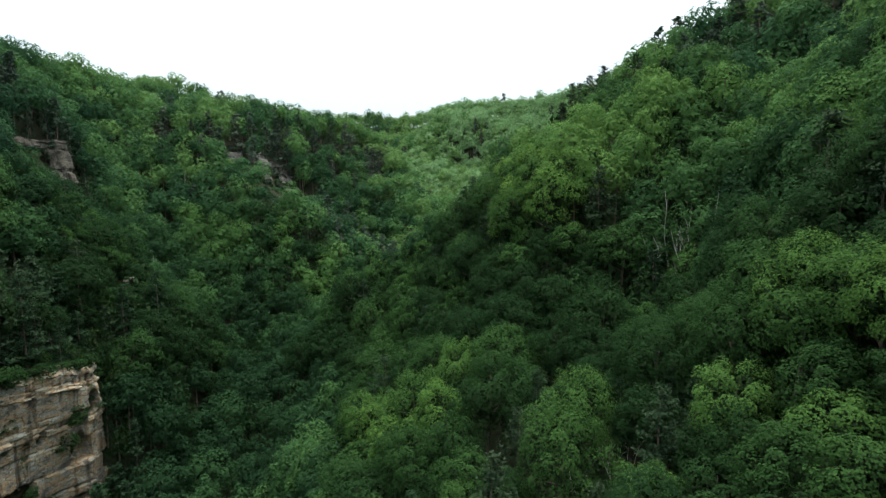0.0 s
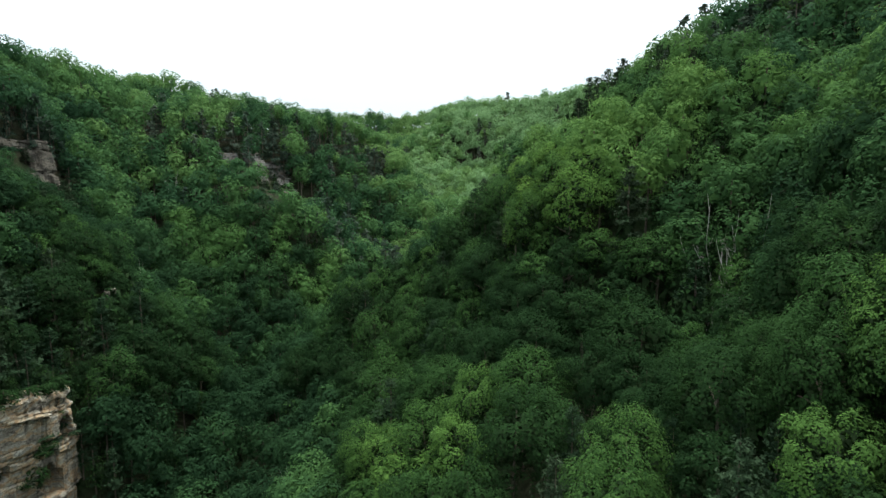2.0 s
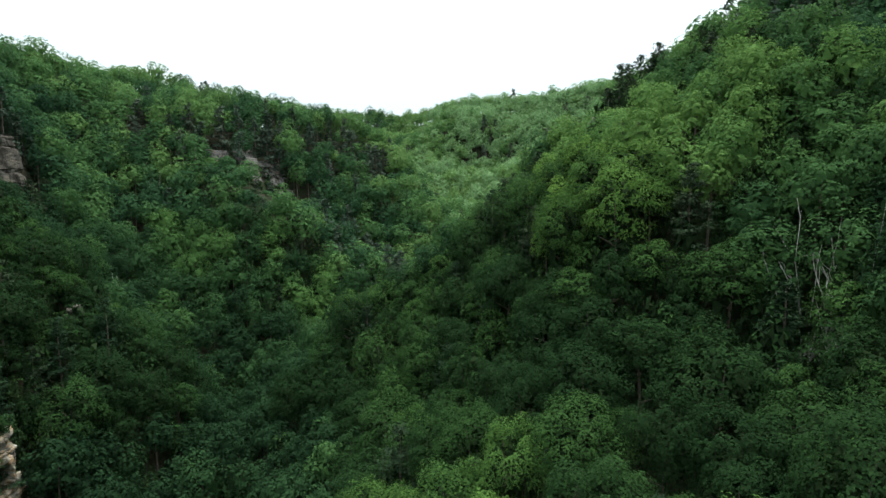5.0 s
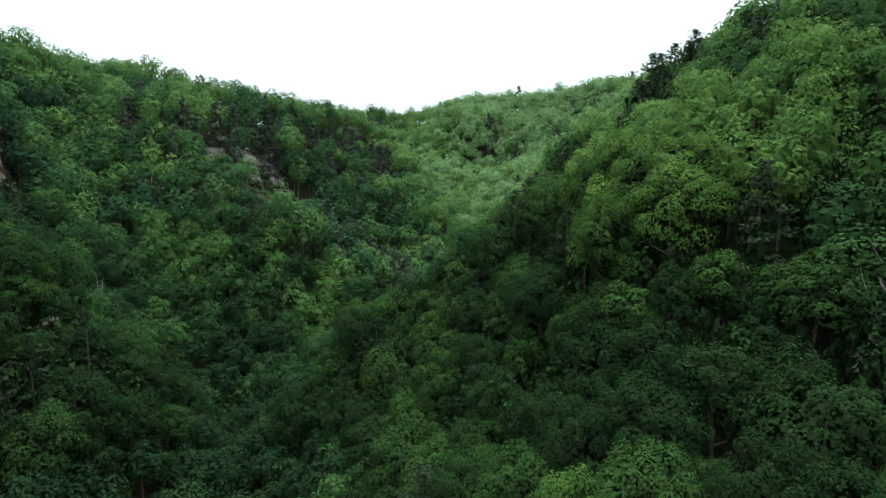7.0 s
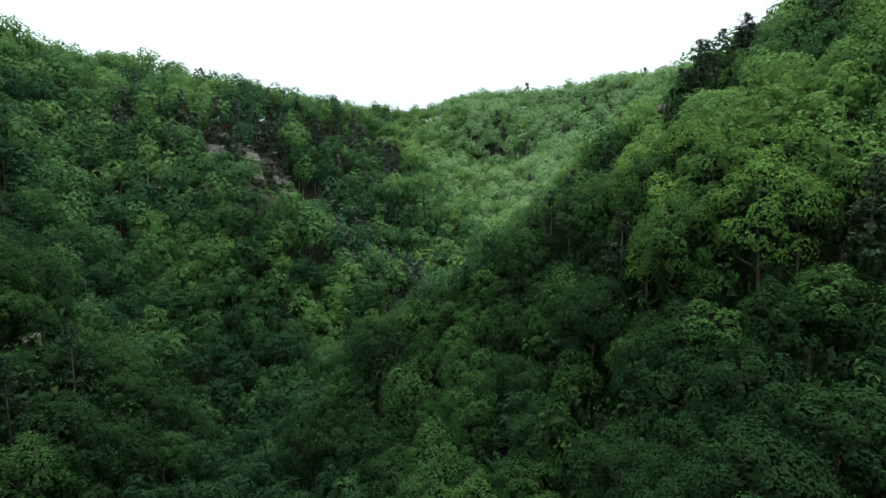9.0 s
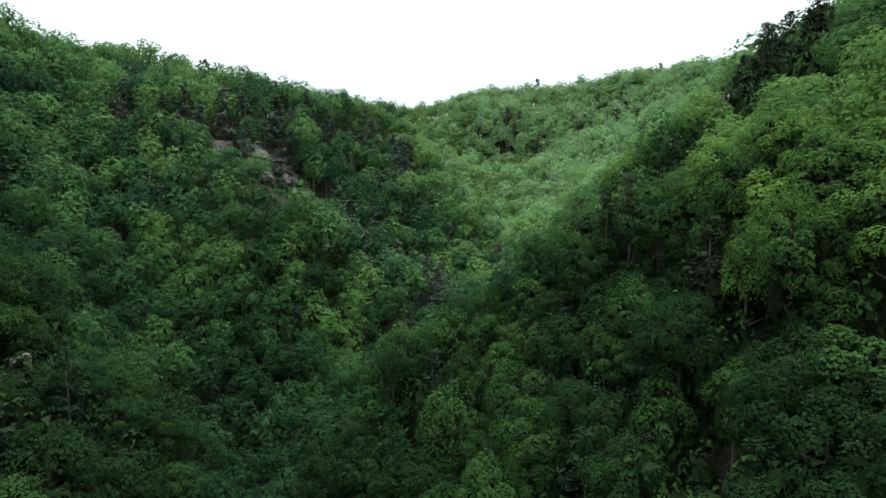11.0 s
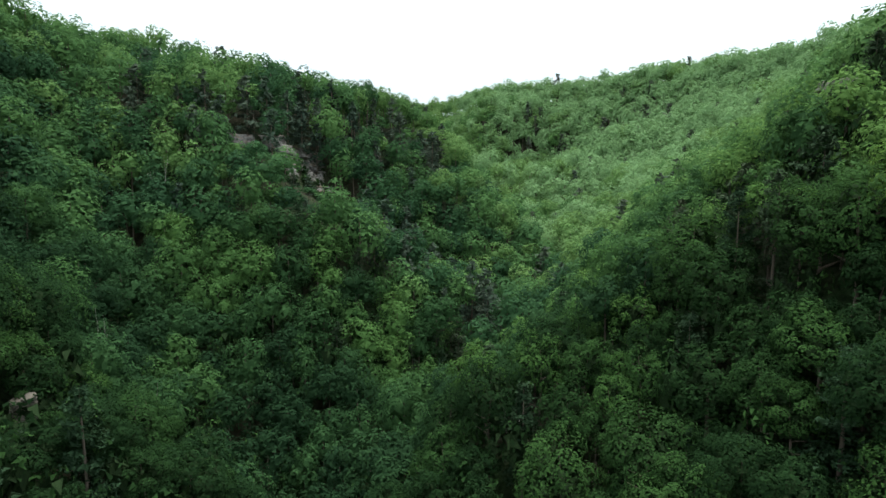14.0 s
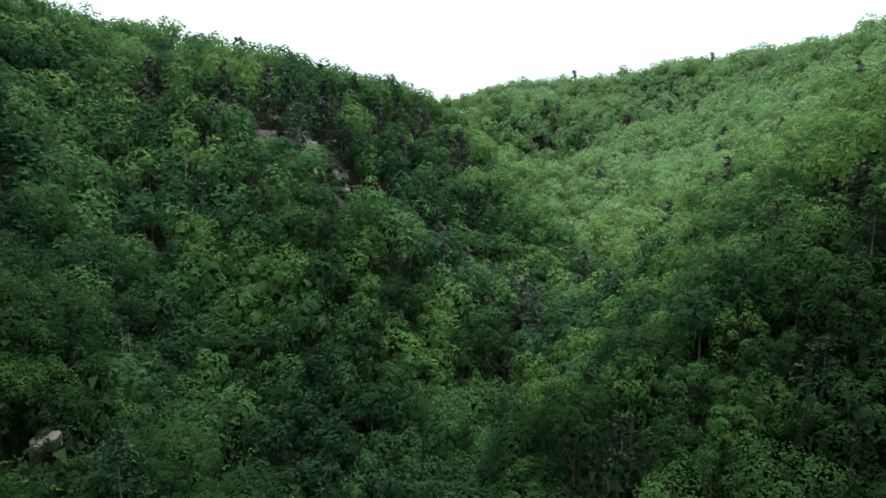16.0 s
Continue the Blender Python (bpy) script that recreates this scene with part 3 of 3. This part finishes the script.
# and along the far crest behind the notch
TREES = np.concatenate([TREES, [(x + 2 * math.sin(y + x), y + 2 * math.sin(3 * x), 3.2 + 0.6 * math.sin(7 * x + y)) for x in range(-82, -12, 5) for y in (526, 533, 540)]])
brink_y = np.linspace(60, 109, 22) + rng.uniform(-0.8, 0.8, 22)
brink_x = np.interp(brink_y, EDGE_Y, EDGE_X) - np.tile([2.4, 4.6, 3.2, 6.2], 6)[:22]
TREES = np.concatenate([TREES, np.c_[brink_x, brink_y, rng.uniform(2.4, 3.6, 22)]])
xy, RAD = TREES[:, :2], TREES[:, 2]
GZ = ground_at(xy)
side_d, _ = from_creek_many(xy)
# tint shifts, x, y, radius, how much paler: pale trees, painted haze and shade
TINT_SHIFTS = [(27, 45, 16, 0.16), (-16, 147, 9, 0.0), (48, 118, 20, 0.16), (-36, 165, 14, 0.0), (60, 430, 110, 0.30), (110, 350, 60, 0.35), (30, 300, 30, 0.0), (10, 160, 34, 0.22), (0, 235, 40, 0.0), (-48, 105, 32, -0.10), (12, 82, 20, -0.12), (2, 138, 20, -0.36), (17, 87, 3.6, 0.32), (2, 80, 3.5, 0.35), (-6, 86, 5, 0.3), (30, 78, 12, -0.10), (-110, 190, 45, 0.0), (-65, 175, 30, -0.07), (-55, 112, 14, -0.1), (-50, 130, 20, -0.1), (20, 134, 18, 0.4), (42, 106, 16, 0.2), (28, 99, 6, -0.18), (15, 97, 6, -0.2), (6, 104, 9, -0.3), (6, 146, 8, -0.25), (28, 120, 8, 0.2), (17, 116, 6, 0.22), (-57, 172, 14, -0.2), (-64, 192, 20, -0.16), (-100, 170, 30, -0.06), (24, 44, 8, -0.12), (12, 95, 8, -0.34), (0, 127, 10, -0.26), (-46, 145, 18, -0.32)]
# tree-free ovals over the rock faces, set so the camera sees the rock
ROCKS = [(-66, 245, 7, 6), (-84, 229, 3.5, 3), (-74, 235, 3, 3.5), (-50, 266, 3, 4), (-117.5, 175, 5, 11), (-78, 137, 1.3, 1.3), (5.5, 114, 2.5, 6), (34, 172, 3, 6), (38, 92.5, 2, 2)]
# bushes on the open ground before them and in other gaps
SCATTERED = len(LOW)
for x, y, a, b in ROCKS[7:] + [(-2, 142, 5, 5), (-7, 169, 6, 6), (34, 55, 6, 6), (7, 130, 5, 5), (12, 121, 5, 5), (-78, 92, 6, 16), (-79, 72, 5, 10), (42, 62, 5, 5)]:
    n = int(2.2 * a * b)
    turn, out = rng.uniform(0, 6.28, n), np.sqrt(rng.uniform(0, 1.1, n))
    LOW = np.concatenate([LOW, np.c_[x + a * out * np.cos(turn), y + b * out * np.sin(turn), rng.uniform(0.8, 1.7, n)]])
for x, y, a, b in ROCKS[:4] + ROCKS[6:7]:
    n = int(1.7 * a * b)
    turn, out = rng.uniform(0, 6.28, n), rng.uniform(0.5, 1.05, n)
    LOW = np.concatenate([LOW, np.c_[x + a * out * np.cos(turn), y + b * out * np.sin(turn), rng.uniform(0.6, 1.2, n)]])
bare = np.zeros(len(xy), bool)
for x, y, a, b in ROCKS:
    bare |= ((xy[:, 0] - x) / a) ** 2 + ((xy[:, 1] - y) / b) ** 2 < 1
brink = np.interp(xy[:, 1], EDGE_Y, EDGE_X)
bare |= (xy[:, 0] > brink - 2.0) & (xy[:, 0] < brink + np.where((xy[:, 0] > 20) & (xy[:, 1] > 75) & (xy[:, 1] < 175), 0.06, 1) * np.interp(xy[:, 1], [60, 68, 95, 101], [2.6, 7.5, 7.5, 2.8])) & (xy[:, 1] > 15) & (xy[:, 1] < 109)
bare |= (GZ > 96) & (np.hypot(xy[:, 0], xy[:, 1] - 40) < 30)
xy, RAD, GZ, side_d = xy[~bare], RAD[~bare], GZ[~bare], side_d[~bare]
N = len(xy)
# leaf tint varies by patch and by tree
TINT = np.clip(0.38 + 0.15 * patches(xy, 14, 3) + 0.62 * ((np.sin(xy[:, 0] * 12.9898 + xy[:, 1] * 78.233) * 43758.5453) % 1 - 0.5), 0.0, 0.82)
# haze put into the tint: darker near, paler high up and far off
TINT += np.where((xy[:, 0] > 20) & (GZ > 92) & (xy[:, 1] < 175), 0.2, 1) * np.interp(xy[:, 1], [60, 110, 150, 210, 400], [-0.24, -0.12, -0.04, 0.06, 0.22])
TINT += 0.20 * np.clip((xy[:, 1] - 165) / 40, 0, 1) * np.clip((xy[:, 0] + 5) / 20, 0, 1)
TINT += 0.13 * rng.normal(0, 1, N) * (xy[:, 1] > 270)
for x, y, r0, lift in TINT_SHIFTS:
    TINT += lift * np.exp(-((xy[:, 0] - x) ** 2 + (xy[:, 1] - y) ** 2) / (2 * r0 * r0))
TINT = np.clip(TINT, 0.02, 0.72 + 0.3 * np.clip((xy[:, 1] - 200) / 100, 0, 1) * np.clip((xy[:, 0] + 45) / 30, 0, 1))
TALL = rng.uniform(0.82, 1.10, N)
TURNED = rng.uniform(0, 6.28, N)
conifer_odds = 0.05 + 0.30 * np.clip(patches(xy, 30, 5) - 0.35, 0, 1)
conifer_odds += 0.55 * ((GZ > 94) & (GZ < 114) & (xy[:, 0] < -25) & (xy[:, 1] > 228) & (side_d < 114))
conifer_odds += 0.28 * (np.hypot(xy[:, 0] + 46, xy[:, 1] - 238) < 13)
conifer_odds = np.where((xy[:, 1] > 265) & (xy[:, 0] > -30), 0.04, conifer_odds)
conifer_odds = np.where(side_d > 114, 0.03, conifer_odds)
conifer_odds += 0.3 * (np.hypot(xy[:, 0] + 34, xy[:, 1] - 215) < 22)
conifer_odds += 0.88 * (np.hypot(xy[:, 0] + 80, xy[:, 1] - 92) < 26)
conifer_odds += 0.95 * (np.hypot(xy[:, 0] - 39, xy[:, 1] - 163) < 9)
conifer_odds += 0.55 * (np.hypot(xy[:, 0] - 62, xy[:, 1] - 142) < 15)
conifer_odds += 0.6 * (np.hypot(xy[:, 0] + 131, xy[:, 1] - 180) < 12)
CONIFER = rng.random(N) < conifer_odds

CLASSES, TIPS = (3.0, 4.0, 5.3), (13.0, 15.2, 17.5)
TIP = np.interp(RAD, CLASSES, TIPS) * TALL * np.where(CONIFER, 1.08, 1.0)
TIP = np.where(CONIFER & (np.hypot(xy[:, 0] - 62, xy[:, 1] - 142) < 16), 0.88 * TIP, TIP)
# low boughs hang over the brink of the bluff
on_brink = (xy[:, 0] > np.interp(xy[:, 1], EDGE_Y, EDGE_X) - 4) & (xy[:, 0] < np.interp(xy[:, 1], EDGE_Y, EDGE_X) + 1) & (xy[:, 1] > 55) & (xy[:, 1] < 110)
TIP = np.where(on_brink, 0.62 * TIP, TIP)
# low growth fills the skyline beside the notch
TIP = np.where((np.hypot(xy[:, 0] + 35, xy[:, 1] - 290) < 24) & (TURNED > 3.4), 0.6 * TIP, TIP)
# treetops round the pinnacle set so the camera sees only its head
round_rock = np.hypot(xy[:, 0] + 76, xy[:, 1] - 134) < 6
TIP = np.where(round_rock, np.clip(74.8 - GZ, 6, 21), TIP)
# treetops between the pines of the knoll capped so the camera sees the pines
brow = (xy[:, 0] > 28) & (xy[:, 0] < 46) & (np.abs(xy[:, 1] - 160) < 14)
TIP = np.where(brow, np.minimum(TIP, np.maximum(6, 118 + 1.3 * (xy[:, 0] - 36) - GZ)), TIP)
# treetops cut so the camera sees each ledge: x, y, foot, half its length
for x, y, foot, wide, reach in [(-67, 247, 93.5, 10, 38), (-84, 231, 109, 4, 20), (-74, 236, 107, 4, 20), (-50, 268, 103, 3, 20), (-119, 175.5, 103, 12, 34), (5.2, 114, 62, 3.5, 16), (37.5, 92, 94.0, 3, 16), (34, 173, 113, 5, 20)]:
    to_camera = np.array([-15.0 - x, 65.0 - y])
    to_camera /= np.hypot(*to_camera)
    ahead_of = (xy[:, 0] - x) * to_camera[0] + (xy[:, 1] - y) * to_camera[1]
    beside_it = np.abs((xy[:, 0] - x) * to_camera[1] - (xy[:, 1] - y) * to_camera[0])
    in_sightline = (ahead_of > -3) & (ahead_of < reach) & (beside_it < wide)
    TIP = np.where(in_sightline, np.minimum(TIP, np.maximum(4.5, foot - GZ)), TIP)
    RAD = np.where(in_sightline, np.minimum(RAD, 0.3 * TIP + 1.0), RAD)

# how near the flight line in plan a tree stands, and whether it stands ahead of it
line = np.stack([np.linspace(0, -42, 9), np.linspace(0, 88, 9)], -1)
rel = xy[:, None] - line[None]
ahead = (rel[..., 1] > 18) & (np.abs(rel[..., 0]) < 0.88 * rel[..., 1] + 8)
far = np.sqrt((rel**2).sum(-1) + (GZ[:, None] + 13 - 104) ** 2)
# and not below the lens's view
ahead &= (100 - GZ[:, None] - TIP[:, None]) < 0.66 * rel[..., 1] + 4
NEAR = np.where(ahead, far, 9999).min(1)
# whether ground nearer by hides it: heights looked up in a plan of 4 m squares
plan_x, plan_y = np.arange(-260, 240, 4.0), np.arange(-70, 550, 4.0)
pxx, pyy = np.meshgrid(plan_x, plan_y, indexing="ij")
plan = ground_at(np.stack([pxx.ravel(), pyy.ravel()], -1)).reshape(pxx.shape)
shown = np.zeros(N, bool)
for sx, sy in line:
    step = np.linspace(0.06, 0.88, 40)[None]
    qx, qy = sx + (xy[:, :1] - sx) * step, sy + (xy[:, 1:] - sy) * step
    qz = 100 + (GZ[:, None] + 19 - 100) * step
    ix, iy = np.clip(((qx + 262) / 4).astype(int), 0, len(plan_x) - 1), np.clip(((qy + 72) / 4).astype(int), 0, len(plan_y) - 1)
    shown |= (plan[ix, iy] + 6 < qz).all(1)
NEAR = np.where(shown | (NEAR < 115), NEAR, 9999)
SEEN = NEAR < 9000
order = np.argsort(NEAR)
own = np.zeros(N, bool)
own[order[:300]] = True
knoll = np.hypot(xy[:, 0] - 39, xy[:, 1] - 163) < 11
own |= knoll & CONIFER

# single trees near the flight line
def size_class(rad):
    return 0 if rad < 3.4 else 1 if rad < 4.6 else 2


def leafy_set(kinds, leaf, cover, boughs, seed, inner=240, ragged=0.32, gaps=1.0):
    """Crowns for small, middling and large trees, all with leaf sprays of one true size."""
    return [[broadleaf_crown(rad, TIPS[c], leaf, int(cover * (rad / leaf) ** 2), int(boughs * (rad / 4) ** 1.2), seed + 10 * c + k, inner, ragged, gaps) for k in range(kinds)] for c, rad in enumerate(CLASSES)]


KINDS = 4
crowns = [[crown_mesh(*v) for v in row] for row in leafy_set(KINDS, 0.32, 16, 32, 40, 330)]
fine_crowns = [[crown_mesh(*v) for v in row] for row in leafy_set(KINDS, 0.25, 17, 34, 40, 520)]
stems = [[broadleaf_trunk(tip, 60 + k) for k in range(KINDS)] for tip in TIPS]
pines = [mesh_of("crown", *pine_crown(15, 6, 44, 0.10, 80 + k, 1.0 + 0.12 * k), [NEEDLE]) for k in range(3)]
pines += [mesh_of("crown", *pine_crown(17, 6, 40, 0.105, 95 + k, 1.1), [NEEDLE]) for k in range(2)]


def tree_model(name, label, crown, trunk, limbs):
    base = new(name)
    base.empty_display_size = 0.2
    tagged(base, label, "tree", "trees of the gorge")
    for part_name, data in [("trunk", trunk)] + [("limb", v) for v in limbs] + [("crown", crown)]:
        new(part_name, data).parent = base
    return base


models = []
for c, row in enumerate(crowns):
    models.append([])
    for k, crown in enumerate(row):
        (v, f), stem = stems[c][k]
        limbs = [mesh_of("limb", *broadleaf_limb(stem, CLASSES[c], 100 + 10 * k + j), [BARK], True) for j in range(3)]
        models[-1].append(tree_model("broadleaf_tree", "broadleaf tree in spring leaf on a slope", crown, mesh_of("trunk", v, f, [BARK], True), limbs))
pine_models = [tree_model("pine_tree", "dark green pine with flat tiers of needles on a slope", p, mesh_of("trunk", *pine_trunk(), [BARK], True), []) for p in pines]
for i in np.flatnonzero(own):
    if CONIFER[i]:
        model = pine_models[i % 3]
        scale = (RAD[i] * 0.85, RAD[i] * 0.85, TIP[i] / 3.55)
    else:
        c = size_class(RAD[i])
        model = models[c][i % KINDS]
        scale = (RAD[i] / CLASSES[c], RAD[i] / CLASSES[c], TIP[i] / TIPS[c])
    m = Matrix.LocRotScale((xy[i, 0], xy[i, 1], GZ[i]), Euler((0, 0, TURNED[i])), scale)
    ob = copy_thing(model, m)
    for child in ob.children:
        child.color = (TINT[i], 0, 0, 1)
        if NEAR[i] < 68 and not CONIFER[i] and child.name.startswith("crown"):
            child.data = fine_crowns[c][i % KINDS]
    if not CONIFER[i]:
        size_word = "tall spreading" if RAD[i] > 4.7 else "small slender" if RAD[i] < 3.1 else "rounded"
        hue = "pale yellow-green" if TINT[i] > 0.6 else "deep dark green" if TINT[i] < 0.28 else "fresh green"
        tagged(ob, f"{size_word} broadleaf tree in {hue} spring leaf")
# the dark pines on the knoll: x, y, height of the tip
for k, (x, y, tip) in enumerate([(36.7, 163.5, 127.5), (33.5, 161, 121), (39.6, 166, 128.0), (42.3, 165.6, 130.0), (43.6, 162.5, 128.5), (45.3, 163, 132.2), (38.5, 160, 123.5), (47.5, 165.5, 131), (34.6, 166, 122.5)]):
    z = float(ground_at([(x, y)])[0])
    ob = copy_thing(pine_models[3 + k % 2], Matrix.LocRotScale((x, y, z), Euler((0, 0, 1.7 * k)), (4.0 + 0.5 * (k % 3), 4.0 + 0.5 * (k % 2), (tip - z) / 3.55)))
    tagged(ob, "tall dark layered pine on a knoll of the spur")
    for child in ob.children:
        child.color = (0.35, 0, 0, 1)
for model in sum(models, []) + pine_models:
    for child in list(model.children):
        bpy.data.objects.remove(child)
    bpy.data.objects.remove(model)


# the woods beyond, too many to count
def undergrowth():
    """Bushes and saplings between the trees."""
    at = LOW[:, :2]
    z = ground_at(at)
    edge = np.interp(at[:, 1], EDGE_Y, EDGE_X)
    keep = np.ones(len(at), bool)
    keep &= ~((at[:, 0] > edge - 2) & (at[:, 0] < edge + 2.2) & (at[:, 1] < 109))
    keep |= np.arange(len(at)) >= SCATTERED
    near = np.sqrt(((at[:, None] - line[None]) ** 2).sum(-1)).min(1) < 46
    forms = [broadleaf_crown(1.0, 3.4 if k % 8 < 4 else 2.0, 0.22 if k < 8 else 0.13, 64 if k < 8 else 230, 10, 600 + k, 40 if k < 8 else 80) for k in range(16)]
    pieces, tints, slots = [], [], []
    for i in np.flatnonzero(keep):
        v, f, inside = forms[i % 4 + (0 if i < SCATTERED else 4) + 8 * near[i]]
        wide = LOW[i, 2]
        turn = rng.uniform(0, 6.28)
        c, sn = np.cos(turn), np.sin(turn)
        pieces.append((np.stack([(v[:, 0] * c - v[:, 1] * sn) * wide * 1.1 + at[i, 0], (v[:, 0] * sn + v[:, 1] * c) * wide * 1.1 + at[i, 1], (v[:, 2] - 0.1) * wide * (1.9 if i < SCATTERED else 1.15) + z[i]], -1), f))
        tints.append(np.full(len(f), rng.uniform(0.0, 0.4)))
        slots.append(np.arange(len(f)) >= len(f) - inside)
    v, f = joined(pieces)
    ob = new("undergrowth", mesh_of("undergrowth", v, f, [LEAF, INNER_SHADE], False, np.concatenate(tints), np.concatenate(slots)))
    ob.color = (0, 0, 0, 1)
    return tagged(ob, "green bushes and saplings filling gaps between trees", "undergrowth", kind="stuff")


undergrowth()


def woods(name, label, which, leafy, needles, stem_sides, inner=3, leaf=None):
    vs, fs, tints, slots, at = [], [], [], [], 0
    stem_v, stem_f = tube([(0, 0, -0.05), (0.02, 0.01, 0.8)], [0.014, 0.007], stem_sides)
    for i in np.flatnonzero(which):
        turned = np.cos(TURNED[i]), np.sin(TURNED[i])
        if CONIFER[i]:
            v, f = needles[i % 5]
            wide, tall, slot = 0.85 * RAD[i], TIP[i] / 3.55, np.full(len(f), 1)
        else:
            c = size_class(RAD[i])
            v, f, inside = leafy[c][i % 4]
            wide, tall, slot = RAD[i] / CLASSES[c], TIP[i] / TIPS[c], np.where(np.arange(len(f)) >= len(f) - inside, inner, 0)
        for pv, pf, ps, w, h in ((v, f, slot, wide, tall), (stem_v, stem_f, np.full(len(stem_f), 2), TIP[i], TIP[i])):
            x, y = pv[:, 0] * w, pv[:, 1] * w
            vs.append(np.stack([x * turned[0] - y * turned[1] + xy[i, 0], x * turned[1] + y * turned[0] + xy[i, 1], pv[:, 2] * h + GZ[i]], -1))
            fs.append(pf + at)
            at += len(pv)
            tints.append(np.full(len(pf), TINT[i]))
            slots.append(ps)
    me = mesh_of(name, np.concatenate(vs), np.concatenate(fs), [leaf or LEAF, HAZE_NEEDLE if leaf == HAZE_LEAF else NEEDLE, BARK, INNER_SHADE], False, np.concatenate(tints), np.concatenate(slots))
    ob = new(name, me)
    ob.color = (0, 0, 0, 1)
    return tagged(ob, label, "woods", kind="stuff")


mid = SEEN & ~own & (NEAR < 122)
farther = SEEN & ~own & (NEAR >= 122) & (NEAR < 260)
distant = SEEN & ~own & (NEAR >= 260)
beside = ~SEEN & ~own & (np.sqrt(((xy[:, None] - line[None]) ** 2).sum(-1)).min(1) < 80)
unseen = ~SEEN & ~own & ~beside & (rng.random(N) < 0.85)
mid_leafy = leafy_set(4, 0.50, 14, 26, 200, 80, 0.26, 0.6)
mid_needles = [pine_crown(12, 6, 22, 0.18, 220 + k, 1.0 + 0.1 * k) for k in range(5)]
more_leafy = leafy_set(4, 0.78, 13, 18, 300, 60, 0.25, 0.2)
more_needles = [pine_crown(10, 5, 11, 0.30, 235 + k, 1.0 + 0.1 * k) for k in range(5)]
far_leafy = leafy_set(4, 0.95, 12, 10, 400, 50, 0.4, 0.0)
far_needles = [pine_crown(8, 5, 5, 0.5, 260 + k, 1.0 + 0.1 * k) for k in range(5)]
few_leafy = leafy_set(4, 1.7, 6, 8, 500, 30)
few_needles = [pine_crown(6, 5, 4, 0.5, 290 + k) for k in range(5)]
woods("wooded_slope", "dense mixed broadleaf and pine woods on the gorge sides", mid, mid_leafy, mid_needles, 5, 0, MID_HAZE_LEAF)
woods("upper_woods", "wooded gorge sides further up the valley in spring leaf", farther, more_leafy, more_needles, 4, 0, HAZE_LEAF)
woods("distant_woods", "far wooded ridges in green leaf, paled with painted haze", distant, far_leafy, far_needles, 3, 0, HAZE_LEAF)
woods("flank_woods", "broadleaf woods on the gorge sides low in the gorge", beside, more_leafy, more_needles, 4, 0, MID_HAZE_LEAF)
woods("outlying_woods", "woods on the plateau and slopes around the gorge", unseen, few_leafy, few_needles, 3)


def dead_tree(x, y, top, size, seed, stems=3):
    v, f = bare_tree(seed, stems)
    ob = new("dead_tree", mesh_of("dead_tree", v, f, [DEADWOOD], True))
    z = float(ground_at([(x, y)])[0])
    ob.matrix_basis = Matrix.LocRotScale((x, y, z), None, (size, size, (top - z) / float(v[:, 2].max())))
    return tagged(ob, "bare bleached dead tree with forked branches", "dead tree", "dead trees")


dead_tree(38, 92.8, 98.5, 11, 4, 4)
for x, y, top, size, seed, stem_count in [(-86, 165, 80.5, 4, 21, 2), (-74.3, 155.4, 71, 3, 23, 2), (-21, 163.5, 68.5, 5, 24, 3), (-98.8, 211, 106.5, 4.5, 25, 2), (21, 60.8, 73, 4, 26, 2), (15.5, 67.5, 69, 5, 27, 3), (-29.3, 108.6, 48, 5, 28, 3), (-60.8, 210.6, 78, 4, 29, 2), (45, 128, 121, 4, 30, 2)]:
    dead_tree(x, y, top, size, seed, stem_count)


BUSHES = [crown_mesh(*broadleaf_crown(1.0, 1.6, 0.2, 330, 7, 640 + k, 60, 0.6)) for k in range(4)]


def shrub(x, y, z, size, k):
    """A bush rooted on a ledge of rock."""
    base = new("shrub")
    tagged(base, "dark green bush rooted on bare sandstone", "shrub", "bushes on the rocks")
    base.matrix_basis = Matrix.LocRotScale((x, y, z), Euler((0, 0, k)), (size * (0.8 + 0.13 * (k % 4)), size * (1.2 - 0.1 * (k % 3)), size * (0.6 + 0.12 * (k % 4))))
    crown = new("leaves", BUSHES[k % 4])
    crown.parent, crown.location = base, (0, 0, -0.5)
    crown.color = (0.15, 0, 0, 1)
    stem = new("stem", mesh_of("stem", *tube([(-0.4, 0, -0.3), (0, 0, 0.2), (0.1, 0, 0.8)], [0.06, 0.05, 0.02], 5), [BARK], True))
    stem.parent = base


for k, (y, z, size, off) in enumerate([(100.6, 55.5, 2.4, 0.5), (99, 52.5, 2.2, 0.4), (91, 46, 1.3, 0.2), (104.5, 60, 0.8, 0.1), (84, 56, 0.8, 0.2), (96.5, 51.5, 1.0, 0.3)]):
    shrub(float(np.interp(y, EDGE_Y, EDGE_X)) + off, y, z, size, k)
shrub(-78.7, 137.9, 75.4, 0.75, 2)
lip = np.random.default_rng(12)
for k in range(40):
    y = 66 + 1.08 * k + lip.uniform(-0.8, 0.8)
    shrub(float(np.interp(y, EDGE_Y, EDGE_X)) - lip.uniform(-0.1, 1.3), y, 68.1 - 0.16 * (y - 85), lip.uniform(0.9, 2.1), k)
